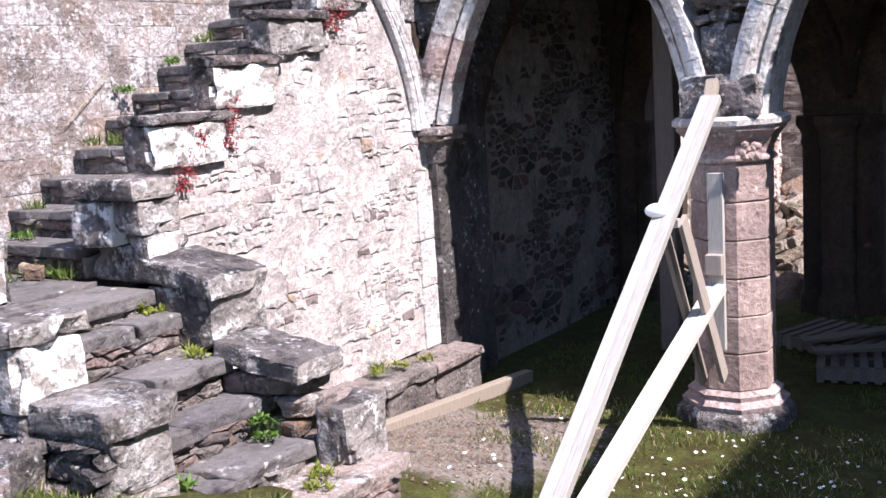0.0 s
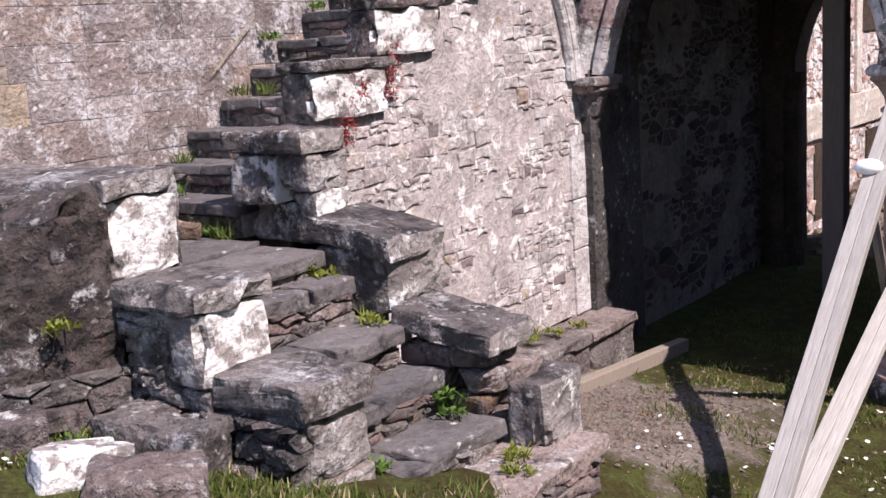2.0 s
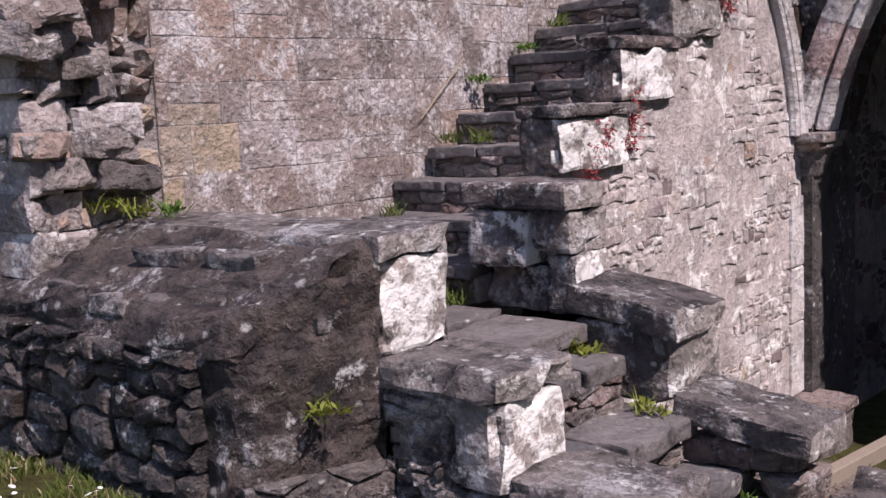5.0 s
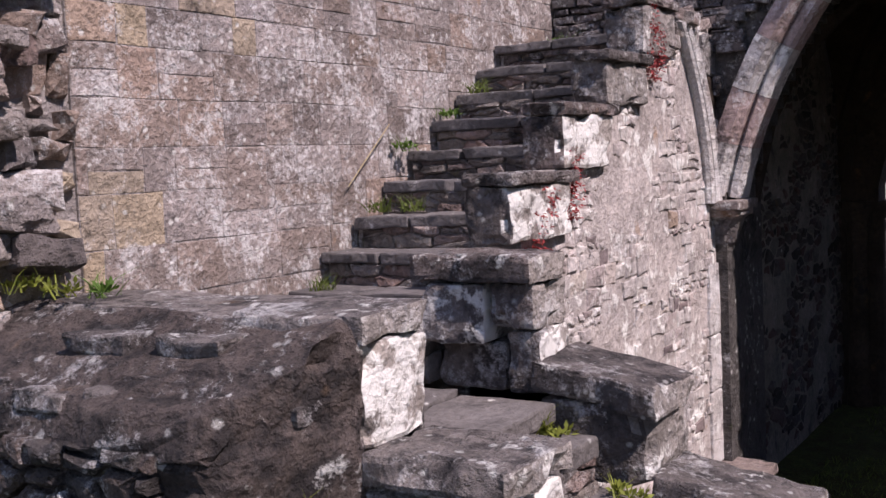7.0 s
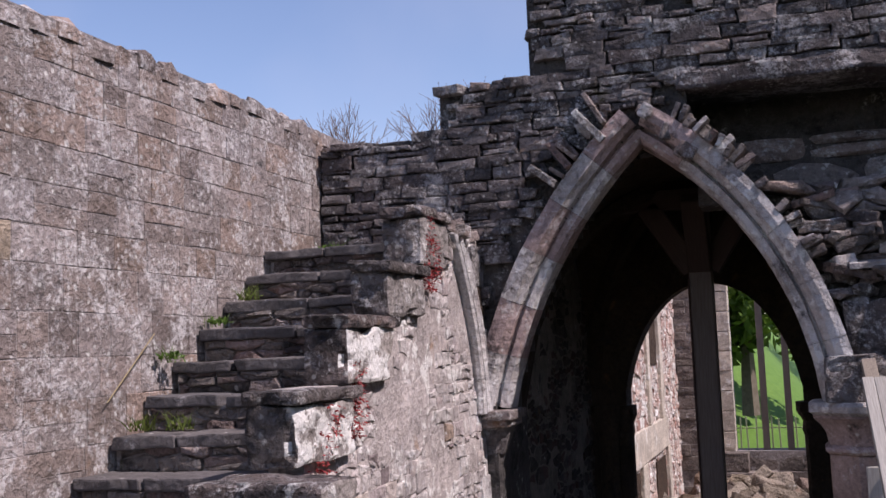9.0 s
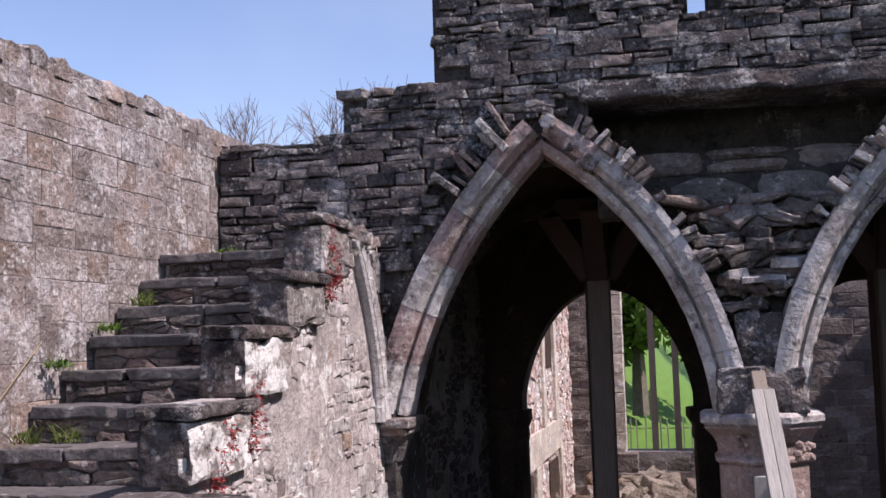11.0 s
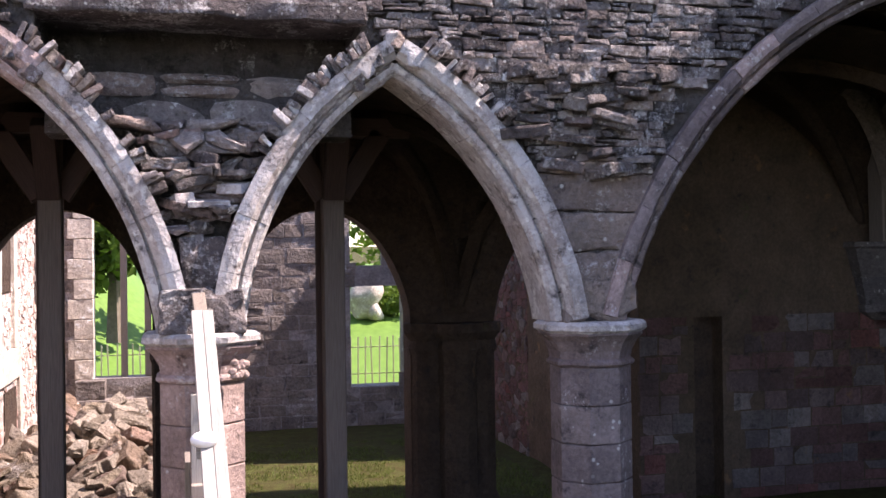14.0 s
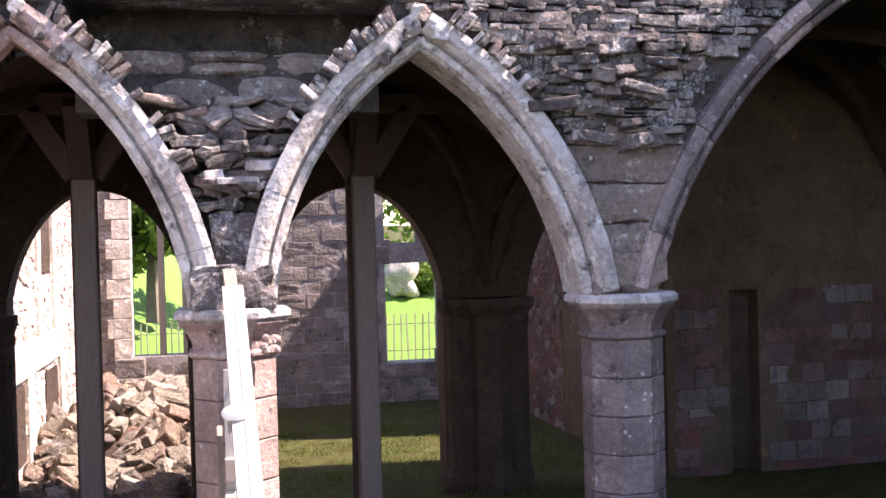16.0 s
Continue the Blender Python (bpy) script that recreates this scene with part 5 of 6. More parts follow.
# stones set on edge round the extrados of the two arches
for k, (curve, t0, t1, n, flip) in enumerate(((ARCHES[0][0], 0.74, 0.97, 11, 1), (ARCHES[0][1], 0.4, 0.95, 30, -1), (ARCHES[1][0], 0.55, 0.97, 24, 1), (ARCHES[1][1], 0.6, 0.97, 22, -1))):
    for i in range(n):
        t = t0 + (t1 - t0) * (i + rng.uniform(-0.6, 0.6)) / (n - 1)
        if rng.random() < 0.15:
            continue
        x, z, nx, nz = curve(t)
        ln = rng.uniform(0.08, 0.15) if k != 0 else rng.uniform(0.12, 0.32)
        off = 0.25 + ln / 2
        ang = math.degrees(math.atan2(nx, nz)) + rng.uniform(-15, 15)
        tilted_stone(x + nx * off, YA + rng.uniform(0.02, 0.12), z + nz * off, rng.uniform(0.03, 0.065), rng.uniform(0.16, 0.3), ln, 0, ang, 0, 400 + k * 20 + i, rng.choice((RISER, CORESTONE, DARKSTONE, ARCHST)), wall_arcade)
# one pale stone that leans out beside the first apex
tilted_stone(-4.47, YA - 0.02, 4.25, 0.06, 0.16, 0.3, 8, -40, 0, 480, WASHED, wall_arcade)
# projecting broken stones over the second column
for i in range(34):
    x, z = rng.uniform(-0.25, 0.72), rng.uniform(3.35, 4.15)
    if arch_top(x, 0.27) and arch_top(x, 0.27) > z - 0.03:
        continue
    tilted_stone(x, YA + 0.14 - rng.uniform(0, 0.08), z, rng.uniform(0.14, 0.42), rng.uniform(0.22, 0.36), rng.uniform(0.035, 0.1), rng.uniform(-14, 14), rng.uniform(-13, 13), rng.uniform(-30, 30), 500 + i, rng.choice((DARKSTONE, CORESTONE, DARKSTONE, PARAPET, RISER)), wall_arcade)
for i in range(12):
    x = -0.3 + i * 0.11
    tilted_stone(x, YA + 0.1, 4.12 + 0.03 * math.sin(i * 2.1), rng.uniform(0.14, 0.26), 0.34, rng.uniform(0.05, 0.1), rng.uniform(-6, 6), rng.uniform(-12, 12), rng.uniform(-15, 15), 560 + i, PARAPET, wall_arcade)
# ragged stones in the robbed spandrel
for i in range(44):
    x, z = rng.uniform(-3.15, -2.1), rng.uniform(2.75, 3.68)
    t_ = arch_top(x, 0.27)
    if t_ and t_ > z - 0.02:
        continue
    tilted_stone(x, YA + 0.12 + (z - 2.6) * 0.16, z, rng.uniform(0.12, 0.34), 0.3, rng.uniform(0.035, 0.09), rng.uniform(-12, 12), rng.uniform(-16, 16), rng.uniform(-30, 30), 600 + i, rng.choice((RISER, ARCHST, CORESTONE, RISER, DARKSTONE)), wall_arcade)
# broken stones where the flank meets the arcade
for i in range(14):
    tilted_stone(-5.44 + rng.uniform(-0.06, 0.05), rng.uniform(7.2, 8.0), rng.uniform(3.3, 3.52), rng.uniform(0.12, 0.2), rng.uniform(0.12, 0.28), rng.uniform(0.06, 0.13), rng.uniform(-15, 15), rng.uniform(-15, 15), rng.uniform(-30, 30), 620 + i, rng.choice((CORESTONE, RISER, PARAPET)), flank)
# slab that roofs the recess
part("lintel_slab", rough_block(-3.83, -1.45, YA + 0.0, YA + 0.7, 4.45, 4.59, 640, 0.03, 10, 0.03, 0.06), DARKSTONE, wall_arcade)
# ragged top courses
for i in range(46):
    x = rng.uniform(-6.6, 0.5)
    z = wall_top(x)
    if z > 5.5:
        continue
    tilted_stone(x, YA + rng.uniform(0.12, 0.5), z + 0.01, rng.uniform(0.14, 0.3), 0.3, rng.uniform(0.05, 0.12), rng.uniform(-6, 6), rng.uniform(-6, 6), rng.uniform(-20, 20), 660 + i, DARKSTONE, wall_arcade)

# ---- timber props before the first column ----
shore = thing("timber_shore", (-2.8, 6.8, 0.1), "pale sawn timber raking shore propping the pink column", "timber shore")
for off in (-0.037, 0.037):
    beam("raking_board", (-2.553 + off, 4.1, -0.12), (-2.668 + off, 7.84, 2.35), 0.072, 0.06, WOODPALE, shore, 0, (1, 0, 0), "long weathered raking board")
    beam("raking_board", (-2.6 + off, 4.5, -0.12), (-2.685 + off, 7.93, 0.9), 0.072, 0.06, WOODPALE, shore, 0, (1, 0, 0))
beam("wall_board", (-2.69, 7.955, 0.4), (-2.69, 7.955, 1.78), 0.12, 0.05, WOODPALE, shore, 0, (1, 0, 0), "grey upright board against the column")
beam("brace_board", (-2.64, 7.08, 1.55), (-2.62, 7.86, 0.2), 0.035, 0.12, WOODGREY, shore, 0, (1, 0, 0))
beam("brace_board", (-2.78, 7.08, 1.5), (-2.78, 7.86, 0.16), 0.035, 0.1, WOODGREY, shore, 0, (1, 0, 0))
beam("wedge_block", (-2.675, 7.83, 2.33), (-2.69, 7.95, 2.47), 0.09, 0.07, WOODKERB, shore, 0, (1, 0, 0), "brown end block on the springer")
beam("cleat", (-2.73, 6.78, 1.57), (-2.55, 6.78, 1.57), 0.06, 0.05, WOODPALE, shore, 0, (0, 0, 1))
beam("packing_block", (-2.69, 7.9, 1.0), (-2.69, 7.9, 1.16), 0.13, 0.08, WOODGREY, shore, 0, (1, 0, 0))
bm = bmesh.new()
bmesh.ops.create_uvsphere(bm, u_segments=20, v_segments=10, radius=1, matrix=Matrix.Translation((-2.68, 6.72, 1.66)) @ Matrix.Diagonal((0.085, 0.075, 0.05, 1)))
under(part("marker_cap", bm, WHITE, None, "white rounded plastic cap", True), shore)


# ---- posts inside the vault ----
def vault_post(x, y, label):
    ob = thing("timber_post", (x, y, -0.28), label, "timber post", "vault posts")
    top = 3.95
    beam("post", (x, y, -0.28), (x, y, top), 0.2, 0.2, WOODPOST, ob)
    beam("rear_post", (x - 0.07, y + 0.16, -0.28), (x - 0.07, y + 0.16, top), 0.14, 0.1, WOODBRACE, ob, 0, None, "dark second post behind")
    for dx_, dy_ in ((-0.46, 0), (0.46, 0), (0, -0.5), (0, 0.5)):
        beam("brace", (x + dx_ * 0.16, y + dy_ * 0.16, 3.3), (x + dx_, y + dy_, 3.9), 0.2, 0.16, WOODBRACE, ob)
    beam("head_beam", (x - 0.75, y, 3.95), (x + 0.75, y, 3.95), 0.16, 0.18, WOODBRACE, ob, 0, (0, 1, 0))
    return ob


vault_post(-3.92, 10.25, "tall weathered timber post propping the vault with braces")
vault_post(-1.42, 10.25, "grey timber post with braces under the second bay")

# ---- rubble heap in the roofless room ----
heap = thing("stone_heap", (-4.0, 14.3, -0.27), "heap of tumbled sandstone blocks in the roofless room", "rubble heap")
k = 0
def heap_top(x, y):
    return 0.75 * max(0.0, 1 - ((x + 4.0) / 1.6) ** 2) * smooth01((y - 12.9) / 2.5) * (1 - smooth01((y - 17.6) / 1.4) * 0.6)


for i in range(400):
    x, y = rng.uniform(-5.1, -2.7), rng.uniform(13.0, 18.2)
    z = -0.25 + rng.uniform(0.45, 1.0) * heap_top(x, y)
    w = rng.uniform(0.1, 0.34) if i % 5 else rng.uniform(0.34, 0.52)
    under(tilted_stone(x, y, z, w, w * rng.uniform(0.6, 1.2), w * rng.uniform(0.3, 0.65), rng.uniform(-45, 45), rng.uniform(-45, 45), rng.uniform(0, 180), 700 + i % 40, HEAP, None), heap)
bm = bmesh.new()
g = []
for j in range(27):
    row = []
    for i in range(13):
        x, y = -5.15 + i * 0.2, 12.95 + j * 0.2
        row.append(bm.verts.new((x, y, -0.3 + 0.7 * heap_top(x, y) + noise.noise(Vector((x * 4, y * 4, 0))) * 0.08)))
    g.append(row)
for j in range(26):
    for i in range(12):
        bm.faces.new((g[j][i], g[j][i + 1], g[j + 1][i + 1], g[j + 1][i]))
# the core takes the shade-dark stone so gaps between the blocks stay dark
under(part("heap_core", bm, SHADEVAULT), heap)
# stepped stub below the window, with dressed reveal stones
for i, (x0, x1, z0, z1) in enumerate(((-4.4, -3.1, 0.3, 0.62), (-4.3, -3.5, 0.62, 0.86), (-4.25, -3.85, 0.86, 1.12))):
    part("step_stone", rough_block(fx(x0), fx(x1), EB - 0.4 + i * 0.06, EB, fz(z0), fz(z1), 790 + i, 0.012, 5, 0.02, 0.03), EASH, room_e)
for i in range(9):
    part("quoin", rough_block(WL[0] - (0.4 if i % 2 else 0.3), WL[0] + 0.01, EB - 0.05, EB + 0.25, ZS1 + i * 0.34, ZS1 + i * 0.34 + 0.33, 800 + i, 0.008, 4, 0.012), DRESSED, room_e)
for x in (-3.62, -3.3):
    tagged(beam("window_post", (fx(x), EB + 0.25, ZS1), (fx(x), EB + 0.25, 4.6), 0.11, 0.11, WOODGREY), "dark timber upright in the ruined window", "window post", "window posts")
tagged(beam("window_post", (fx(0.08), EB + 0.25, ZU), (fx(0.08), EB + 0.25, 4.6), 0.12, 0.12, WOODGREY), "dark timber upright in the upper opening", "window post", "window posts")
# pale dressed bands on the sunlit wall
for i, (y0, y1, z0, z1) in enumerate(((12.9, 17.2, 1.05, 1.5), (14.35, 14.8, -0.2, 1.05), (15.3, 15.55, 1.5, 4.2), (16.65, 16.95, 1.5, 4.2), (17.1, 17.4, -0.2, 1.05))):
    part("dressed_band", rough_block(-5.28, -5.14, y0, y1, z0, z1, 820 + i, 0.01, 8, 0.015), DRESSED, room_w)


# ---- pallets behind the column ----
def pallet(x, y, z, turn, label):
    ob = thing("wooden_pallet", (x, y, z), label, "pallet", "pallets")
    ob.rotation_euler = (0, 0, radians(turn))
    for i in range(9):
        bm = bmesh.new()
        add_box(bm, -0.5 + i * 0.12, -0.43 + i * 0.12, -0.4, 0.4, 0.13, 0.15)
        part("deck_slat", bm, WOODPALLET, ob)
        bm = bmesh.new()
        add_box(bm, -0.5 + i * 0.12, -0.44 + i * 0.12, -0.4, -0.37, 0.0, 0.128)
        part("upright_slat", bm, WOODPALLET, ob)
    for yy_ in (-0.35, 0, 0.35):
        bm = bmesh.new()
        add_box(bm, -0.5, 0.55, yy_ - 0.04, yy_ + 0.04, 0.02, 0.126)
        part("bearer", bm, WOODPALLET, ob)
    return ob


pallet(-1.9, 9.95, ground_z(-1.9, 9.95) + 0.02, 12, "grey slatted wooden pallet lying behind the column")
pallet(-2.35, 10.75, ground_z(-2.3, 10.7) + 0.02, -20, "second slatted wooden pallet lying on the floor")
for i, (a, b) in enumerate((((-2.6, 10.1), (-1.6, 11.0)), ((-2.4, 9.7), (-1.3, 10.3)), ((-1.7, 9.6), (-0.9, 10.6)))):
    tagged(beam("loose_board", (*a, -0.05 + i * 0.02), (*b, -0.02), 0.16, 0.03, WOODPALLET, side=(0, 0, 1), roll=90), "loose weathered board lying on the pallets", "board", "loose boards")


# ---- outside: fence, bank, trees ----
def fence(y, x0, x1, zb):
    ob = thing("paling_fence", ((x0 + x1) / 2, y, zb), "thin upright paling fence on the bright grass", "fence")
    x = x0
    r = random.Random(3)
    while x < x1:
        beam("pale", (x, y + r.uniform(-0.02, 0.02), zb), (x + r.uniform(-0.03, 0.03), y, zb + 1.0 + r.uniform(-0.03, 0.03)), 0.03, 0.015, FENCEWOOD, ob)
        x += 0.15
    for z in (0.25, 0.8):
        beam("rail", (x0, y + 0.03, zb + z), (x1, y + 0.03, zb + z), 0.02, 0.02, FENCEWOOD, ob, 0, (0, 0, 1))


fence(22.0, -5.4, -2.4, ground_z(0, 22.0))
fence(22.0, -0.2, 2.2, ground_z(0, 22.0))
LAWN = plain_mat("bright_lawn", (0.06, 0.13, 0.016), (0.1, 0.19, 0.03), 6, 0.7, 0.1)
bm = bmesh.new()
g = []
for j in range(24):
    row = []
    for i in range(30):
        x, y = -22 + i * 1.5, 19.9 + j * 1.2
        bank = smooth01((-2.0 - x) / 5) * smooth01((y - 22.5) / 9) * 4.5
        bank += smooth01((x + 2.5) / 2) * smooth01((y - 22.3) / 2) * 1.25
        row.append(bm.verts.new((x, y, ground_z(x, y) + 0.02 + bank + max(0, y - 26) * 0.03 + noise.noise(Vector((x * 0.5, y * 0.5, 0))) * 0.06)))
    g.append(row)
for j in range(23):
    for i in range(29):
        bm.faces.new((g[j][i], g[j][i + 1], g[j + 1][i + 1], g[j + 1][i]))
tagged(part("lawn_bank", bm, LAWN, smooth=True), "sunlit grass bank outside the ruined windows", "grass bank", kind="structure")


def leaf_crown(name, centre, radius, count, size, mat, parent, seed):
    """A crown of many small leaves round several boughs, with gaps."""
    r = random.Random(seed)
    lobes = [(Vector((r.uniform(-1, 1), r.uniform(-1, 1), r.uniform(-0.7, 0.9))) * radius * 0.62, radius * r.uniform(0.3, 0.5)) for _ in range(11)]
    verts, faces = [], []
    for _ in range(count):
        c, rad = r.choice(lobes)
        d = Vector((r.gauss(0, 1), r.gauss(0, 1), r.gauss(0, 1))).normalized() * rad * r.uniform(0.55, 1.05)
        p = Vector(centre) + c + d
        a, b = Vector((r.gauss(0, 1), r.gauss(0, 1), r.gauss(0, 1))).normalized(), Vector((r.gauss(0, 1), r.gauss(0, 1), r.gauss(0, 1)))
        b = a.cross(b).normalized()
        s = size * r.uniform(0.6, 1.3)
        k_ = len(verts)
        verts += [tuple(p + a * s), tuple(p + b * s * 0.5), tuple(p - a * s), tuple(p - b * s * 0.5)]
        faces.append((k_, k_ + 1, k_ + 2, k_ + 3))
    me = bpy.data.meshes.new(name)
    me.from_pydata(verts, [], faces)
    me.materials.append(mat)
    ob = new(name, me)
    return under(ob, parent)


def limb_mesh(bm, a, b, r0, r1, sides=6):
    a, b = Vector(a), Vector(b)
    d = (b - a).normalized()
    s = d.cross(Vector((0.3, 0.5, 0.81))).normalized()
    t = d.cross(s)
    lo = [bm.verts.new(a + (s * math.cos(k * 2 * math.pi / sides) + t * math.sin(k * 2 * math.pi / sides)) * r0) for k in range(sides)]
    hi = [bm.verts.new(b + (s * math.cos(k * 2 * math.pi / sides) + t * math.sin(k * 2 * math.pi / sides)) * r1) for k in range(sides)]
    for k in range(sides):
        bm.faces.new((lo[k], lo[(k + 1) % sides], hi[(k + 1) % sides], hi[k]))


def branches(bm, p, d, ln, r, depth, rnd):
    q = Vector(p) + Vector(d) * ln
    limb_mesh(bm, p, q, r, r * 0.65, 5 if depth > 1 else 3)
    if depth:
        for _ in range(3 if depth > 1 else 4):
            nd = (Vector(d) + Vector((rnd.uniform(-0.8, 0.8), rnd.uniform(-0.8, 0.8), rnd.uniform(-0.25, 0.6)))).normalized()
            branches(bm, q, nd, ln * rnd.uniform(0.55, 0.8), r * 0.6, depth - 1, rnd)


def leafy_tree(x, y, z, h, rad, seed, label):
    ob = thing("tree", (x, y, z), label, "tree", "trees beyond the wall")
    rnd = random.Random(seed)
    bm = bmesh.new()
    branches(bm, (x, y, z), (0, 0, 1), h * 0.35, 0.22, 3, rnd)
    under(part("trunk", bm, BARK), ob)
    leaf_crown("crown", (x, y, z + h * 0.62), rad, 5200, 0.16, CROWN, ob, seed)


leafy_tree(-4.3, 25.5, 0.9, 4.4, 2.5, 1, "bright green leafy tree on the bank")
leafy_tree(-8.5, 30.0, 1.0, 5.0, 3.0, 2, "green tree on the bank behind the ruin")
leafy_tree(2.0, 36.0, 1.2, 6.0, 4.0, 3, "dark leafy tree far across the lawn")
# bare tree over the corner of the wall
bare = thing("bare_tree", (-9.5, 17.5, 0.4), "leafless grey-brown tree beyond the wall", "tree")
bm = bmesh.new()
rnd = random.Random(12)
for kx in (-0.35, 0.0, 0.35):
    branches(bm, (-9.5 + kx, 17.5, 0.4), (kx * 0.1, 0, 1), 2.55, 0.07, 5, rnd)
under(part("crown", bm, TWIG), bare)
# pale gnarled trunk on the lawn
gn = thing("fallen_trunk", (1.3, 24.5, 1.4), "pale gnarled fallen trunk lying on the lawn", "tree trunk")
for i, (x, z, rx, rz) in enumerate(((1.3, 1.8, 0.38, 0.46), (1.5, 1.55, 0.24, 0.2))):
    bm = bmesh.new()
    bmesh.ops.create_icosphere(bm, subdivisions=3, radius=1, matrix=Matrix.Translation((x, 24.5, z)) @ Matrix.Rotation(0.35 - i * 0.3, 4, "Y") @ Matrix.Diagonal((rx, 0.4, rz, 1)))
    for v in bm.verts:
        v.co += noise.noise_vector(v.co * 2.2) * 0.16
    under(part("trunk_piece", bm, DRESSED, None, "", True), gn)
leaf_crown("foliage", (1.95, 24.8, 1.75), 0.6, 900, 0.09, CROWN, gn, 9)


# ---- plants ----
def blade(verts, faces, p, lean, h, w, r):
    a = r.uniform(0, 6.28)
    s = Vector((math.cos(a), math.sin(a), 0)) * w
    d = Vector((lean[0], lean[1], 1)) * h
    k_ = len(verts)
    verts += [tuple(p - s), tuple(p + s), tuple(p + d * 0.55 + s * 0.7), tuple(p + d * 0.55 - s * 0.7), tuple(p + d + Vector((lean[0], lean[1], -0.2)) * h * 0.35)]
    faces += [(k_, k_ + 1, k_ + 2, k_ + 3), (k_ + 3, k_ + 2, k_ + 4)]


def grass_field(name, spots, per, h, mat, seed, label):
    r = random.Random(seed)
    verts, faces = [], []
    for x0, x1, y0, y1, dens in spots:
        for _ in range(int((x1 - x0) * (y1 - y0) * per * dens)):
            x, y = r.uniform(x0, x1), r.uniform(y0, y1)
            if noise.noise(Vector((x * 1.6, y * 1.6, 7))) < -0.12 + (0.35 if (-5.0 < x < -3.1 and 5.0 < y < 7.5) else 0):
                continue
            hh = h * r.uniform(0.5, 1.4) * (1 + 0.6 * noise.noise(Vector((x * 2.5, y * 2.5, 2))))
            blade(verts, faces, Vector((x, y, ground_at(x, y) - 0.005)), (r.uniform(-0.6, 0.6), r.uniform(-0.6, 0.6)), hh, r.uniform(0.003, 0.006), r)
    me = bpy.data.meshes.new(name)
    me.from_pydata(verts, [], faces)
    me.materials.append(mat)
    return tagged(new(name, me), label, "grass", kind="stuff")


SPOTS = [(-5.0, -3.0, 1.9, 3.1, 1.3), (-4.9, 0.6, 4.2, 8.3, 0.6), (-6.9, -3.6, 1.2, 2.9, 1.2), (-3.6, 0.5, 3.0, 4.2, 0.7), (-5.0, 1.5, 8.8, 12.2, 0.35), (-2.6, 1.8, 12.8, 17.5, 0.6)]
grass_field("grass", SPOTS, 1500, 0.05, GRASS, 5, "short uneven turf")
grass_field("dry_grass", SPOTS[:4], 380, 0.045, DRY, 6, "dry straw-coloured grass among the turf")


def leaf_tuft(verts, faces, p, n, size, up, r):
    """Small pointed leaves round a point."""
    for _ in range(n):
        d = Vector((r.uniform(-1, 1), r.uniform(-1, 1), r.uniform(0.1, 1.0) * up)).normalized()
        c = p + d * size * r.uniform(0.3, 1.6)
        s = d.cross(Vector((r.uniform(-1, 1), r.uniform(-1, 1), 1))).normalized() * size * 0.32
        e = d * size * 0.7
        k_ = len(verts)
        verts += [tuple(c - e), tuple(c + s), tuple(c + e), tuple(c - s)]
        faces.append((k_, k_ + 1, k_ + 2, k_ + 3))


def plant(name, at, n, size, mat, label, seed, blades=0, spread=0.07, group="", up=1.0):
    r = random.Random(seed)
    verts, faces = [], []
    for _ in range(4):
        leaf_tuft(verts, faces, Vector((r.uniform(-spread, spread), r.uniform(-spread, spread) * 0.7, 0.01)), n // 4, size, up, r)
    for _ in range(blades):
        blade(verts, faces, Vector((r.uniform(-spread, spread), r.uniform(-spread, spread), -0.01)), (r.uniform(-0.8, 0.8), r.uniform(-0.8, 0.8)), size * r.uniform(2, 4.5), 0.004, r)
    me = bpy.data.meshes.new(name)
    me.from_pydata(verts, [], faces)
    me.materials.append(mat)
    ob = new(name, me)
    ob.location = at
    return tagged(ob, label, "plant", group)


WEEDS = [(-6.58, 5.75, 2.66, 1), (-6.5, 5.3, 2.3, 0), (-6.3, 5.35, 2.3, 0), (-6.5, 4.75, 1.9, 0), (-6.6, 4.45, 1.72, 0), (-6.35, 4.5, 1.72, 1), (-6.55, 6.6, 3.05, 0), (-6.6, 6.25, 2.87, 1), (-6.4, 7.6, 3.42, 1), (-5.75, 4.34, 1.52, 1), (-5.66, 4.3, 1.52, 0),
         (-6.0, 4.1, 1.52, 0), (-5.9, 4.25, 1.53, 0), (-4.92, 4.2, 1.4, 2), (-4.86, 4.22, 1.36, 2), (-4.5, 4.22, 1.14, 2), (-4.02, 4.22, 0.72, 1), (-4.0, 4.2, 0.8, 1), (-3.9, 3.5, 0.72, 1), (-3.62, 4.18, 0.57, 2), (-3.5, 4.05, 0.56, 2), (-3.55, 3.5, 0.57, 1),
         (-5.2, 7.2, 0.22, 2), (-5.15, 7.5, 0.2, 2), (-5.25, 6.9, 0.24, 2), (-5.3, 7.0, 0.24, 0), (-4.95, 2.42, 1.08, 1), (-4.72, 2.55, 1.0, 1), (-4.5, 2.5, 1.0, 1), (-4.2, 2.55, 0.95, 0), (-6.4, 2.95, 2.1, 2), (-6.2, 3.0, 2.1, 1), (-6.6, 2.9, 2.12, 2), (-4.95, 2.7, 1.45, 2)]
for i, (x, y, z, kind_) in enumerate(WEEDS):
    if kind_ == 0:
        plant("grass_tuft", (x, y, z), 8, 0.028, GRASS, "tuft of grass growing between the steps", 40 + i, 46, 0.06, "weeds on the stair")
    else:
        plant("weed", (x, y, z), 56, 0.031, LEAF if kind_ == 1 else YLEAF, "small leafy green weed in a joint" if kind_ == 1 else "yellow-green weed rooted in a stone joint", 40 + i, 12, 0.07, "weeds on the stair")


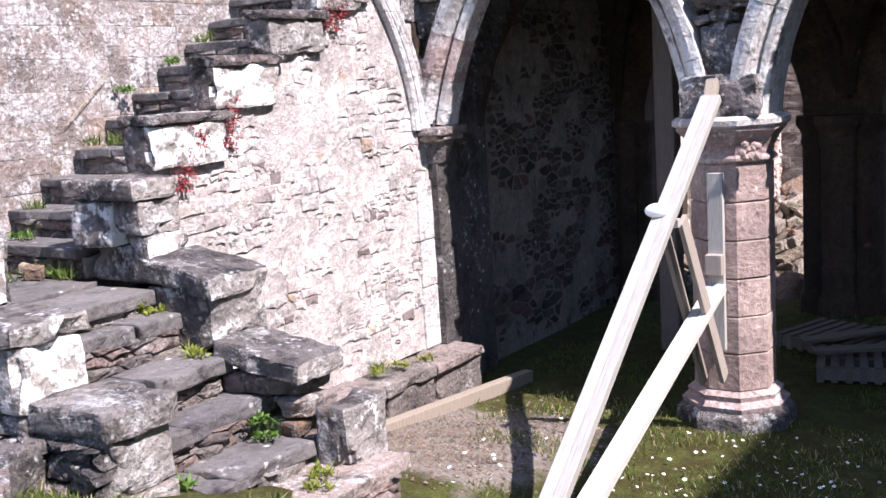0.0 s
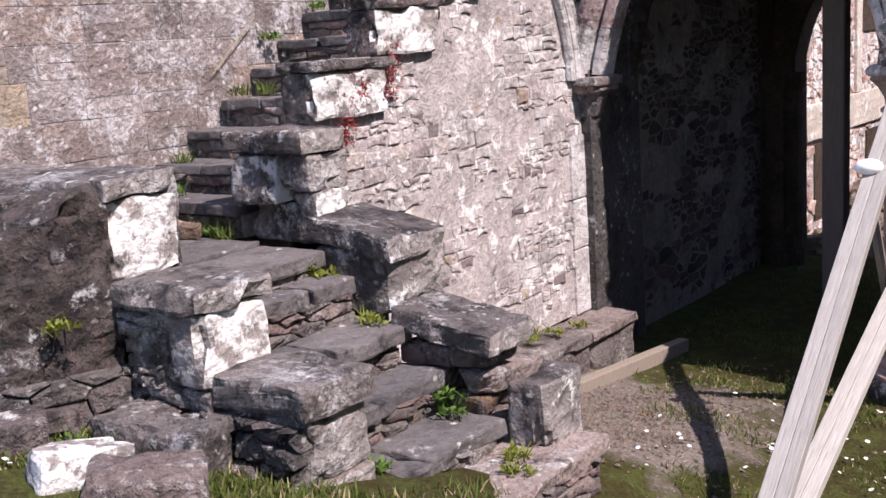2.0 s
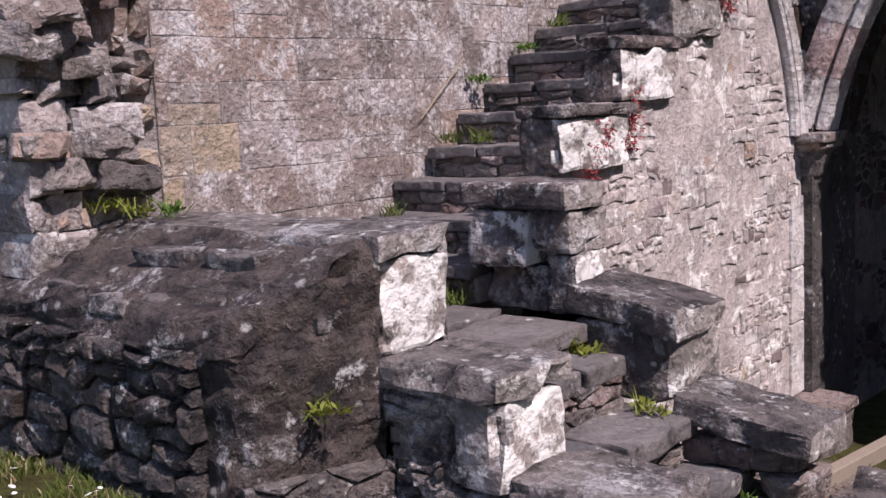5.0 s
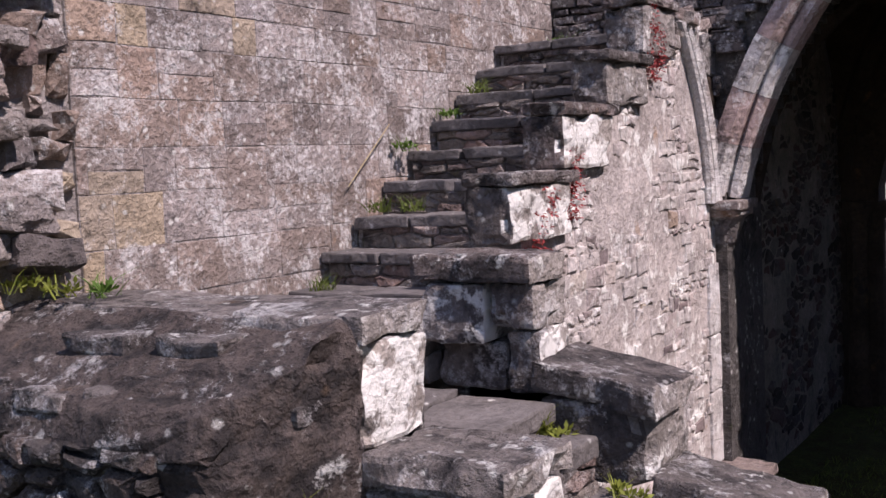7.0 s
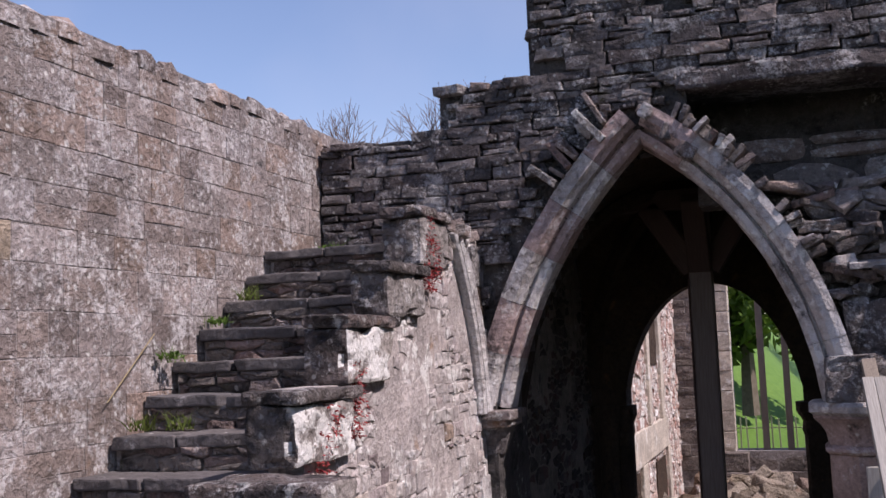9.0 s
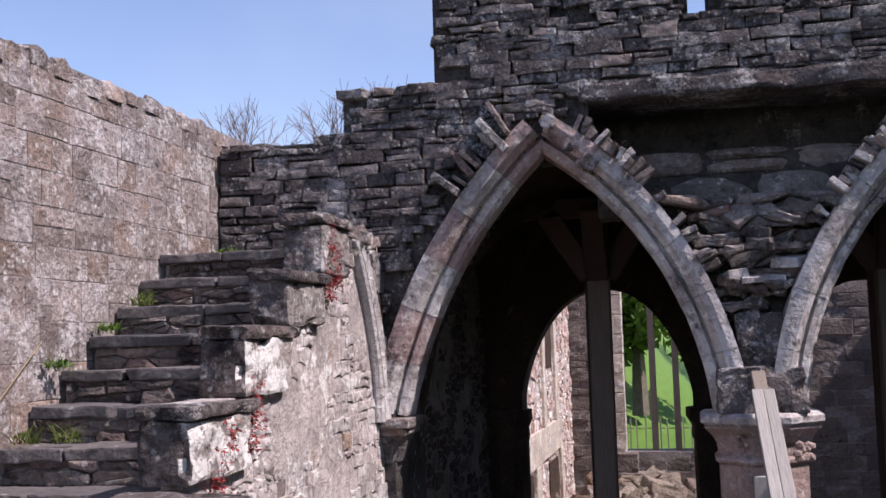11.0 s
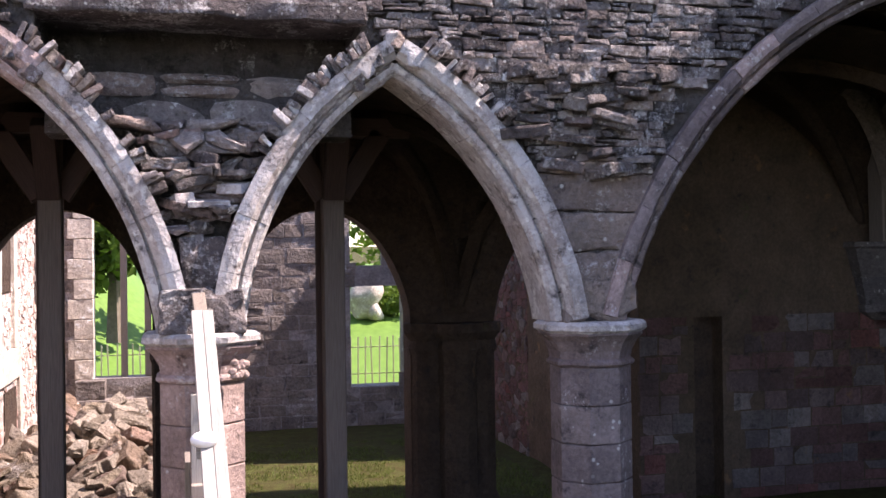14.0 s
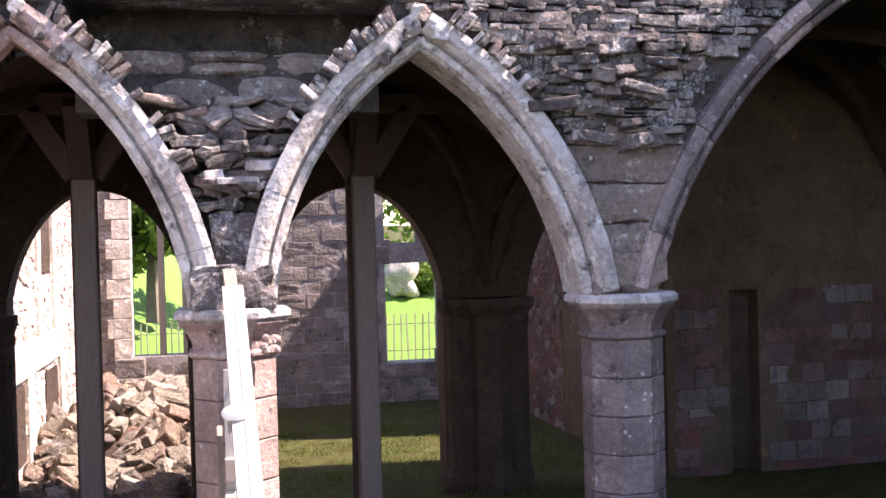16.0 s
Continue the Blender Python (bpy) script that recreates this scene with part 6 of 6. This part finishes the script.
def red_plant(y, z, drop, seed):
    """Red foliage hanging down the flank wall."""
    r = random.Random(seed)
    verts, faces = [], []
    for _ in range(int(150 * drop / 0.35)):
        t = r.random()
        p = Vector((r.uniform(0.0, 0.05), r.gauss(0, 0.045) + 0.03 * math.sin(t * 5), -drop * t))
        leaf_tuft(verts, faces, p, 2, 0.021, -0.4, r)
    me = bpy.data.meshes.new("red_creeper")
    me.from_pydata(verts, [], faces)
    me.materials.append(RED)
    ob = new("red_creeper", me)
    ob.location = (XF + 0.01, y, z)
    return tagged(ob, "dry red creeper hanging on the flank wall", "plant", "red creepers")


red_plant(5.56, 2.62, 0.4, 1)
red_plant(5.1, 2.3, 0.32, 2)
red_plant(5.22, 2.42, 0.22, 3)
red_plant(6.75, 3.55, 0.5, 4)
red_plant(6.9, 3.4, 0.36, 5)

# long dry stalk on the steps
tagged(beam("dry_stalk", (-6.62, 5.62, 2.82), (-6.64, 5.2, 2.45), 0.005, 0.005, DRY), "long dry plant stalk leaning on the wall", "stalk")

# daisies
daisy_me = None
r = random.Random(31)
verts, faces, n = [], [], 0
for i in range(260):
    x, y = (r.uniform(-2.9, 0.6), r.uniform(6.0, 8.0)) if i < 190 else (r.uniform(-6.6, -4.6), r.uniform(1.4, 2.3)) if i < 225 else (r.uniform(-3.9, -2.6), r.uniform(5.0, 7.6))
    z = ground_at(x, y) + r.uniform(0.025, 0.05)
    if daisy_me is None:
        bm = bmesh.new()
        for k in range(9):
            a, b = k * 2 * math.pi / 9, (k + 0.8) * 2 * math.pi / 9
            bm.faces.new([bm.verts.new(p) for p in ((0, 0, 0.002), (0.014 * math.cos(a), 0.014 * math.sin(a), 0.004), (0.014 * math.cos(b), 0.014 * math.sin(b), 0.004))])
        daisy_me = mesh_of(bm, "daisy", PETAL)
    ob = new("daisy", daisy_me)
    ob.matrix_basis = pose(x, y, z, r.uniform(-25, 25), r.uniform(-25, 25), r.uniform(0, 90)) @ Matrix.Scale(r.uniform(0.7, 1.2), 4)
    tagged(ob, "small white daisy in the turf", "flower", "daisies")

# boulders and loose stones
for i, (x, y, w, mat) in enumerate(((-4.5, 2.42, 0.36, WASHED), (-4.05, 2.4, 0.42, PARAPET), (-4.95, 2.38, 0.34, PARAPET), (-5.0, 2.6, 0.3, PARAPET))):
    ob = tilted_stone(x, y, ground_at(x, y) + w * 0.13, w, w * 0.8, w * 0.5, rng.uniform(-8, 8), rng.uniform(-10, 10), rng.uniform(0, 90), 900 + i, mat, None, "boulder")
    tagged(ob, "lichened loose boulder at the parapet's foot", "boulder", "loose boulders")
for i, (x, y, z, w) in enumerate(((-5.85, 4.2, 1.53, 0.12), (-6.05, 4.3, 1.54, 0.09))):
    tagged(tilted_stone(x, y, z + w * 0.3, w, w * 0.8, w * 0.7, 10, 8, 30, 930 + i, YELLOW if i else HEAP, None, "loose_stone"), "small loose stone on the landing", "stone", "loose stones")
# gravel at the foot of the flank
verts, faces = [], []
r = random.Random(77)
for i in range(2600):
    x, y = r.gauss(-4.1, 0.55), r.gauss(6.3, 0.75)
    if x < -4.9 or y < 4.8:
        continue
    s = r.uniform(0.006, 0.026)
    c = Vector((x, y, ground_at(x, y) + s * 0.2))
    k_ = len(verts)
    pts = [Vector((r.uniform(0.6, 1.1) * a, r.uniform(0.6, 1.1) * b, r.uniform(0.4, 0.8) * d)) * s for a, b, d in ((1, 0, 0), (-1, 0, 0), (0, 1, 0), (0, -1, 0), (0, 0, 1), (0, 0, -1))]
    verts += [tuple(c + p) for p in pts]
    faces += [(k_ + a, k_ + b, k_ + d) for a, b, d in ((0, 2, 4), (2, 1, 4), (1, 3, 4), (3, 0, 4), (2, 0, 5), (1, 2, 5), (3, 1, 5), (0, 3, 5))]
me = bpy.data.meshes.new("gravel")
me.from_pydata(verts, [], faces)
me.materials.append(HEAP)
tagged(new("gravel", me), "loose stone chips on bare earth", "gravel", kind="stuff")
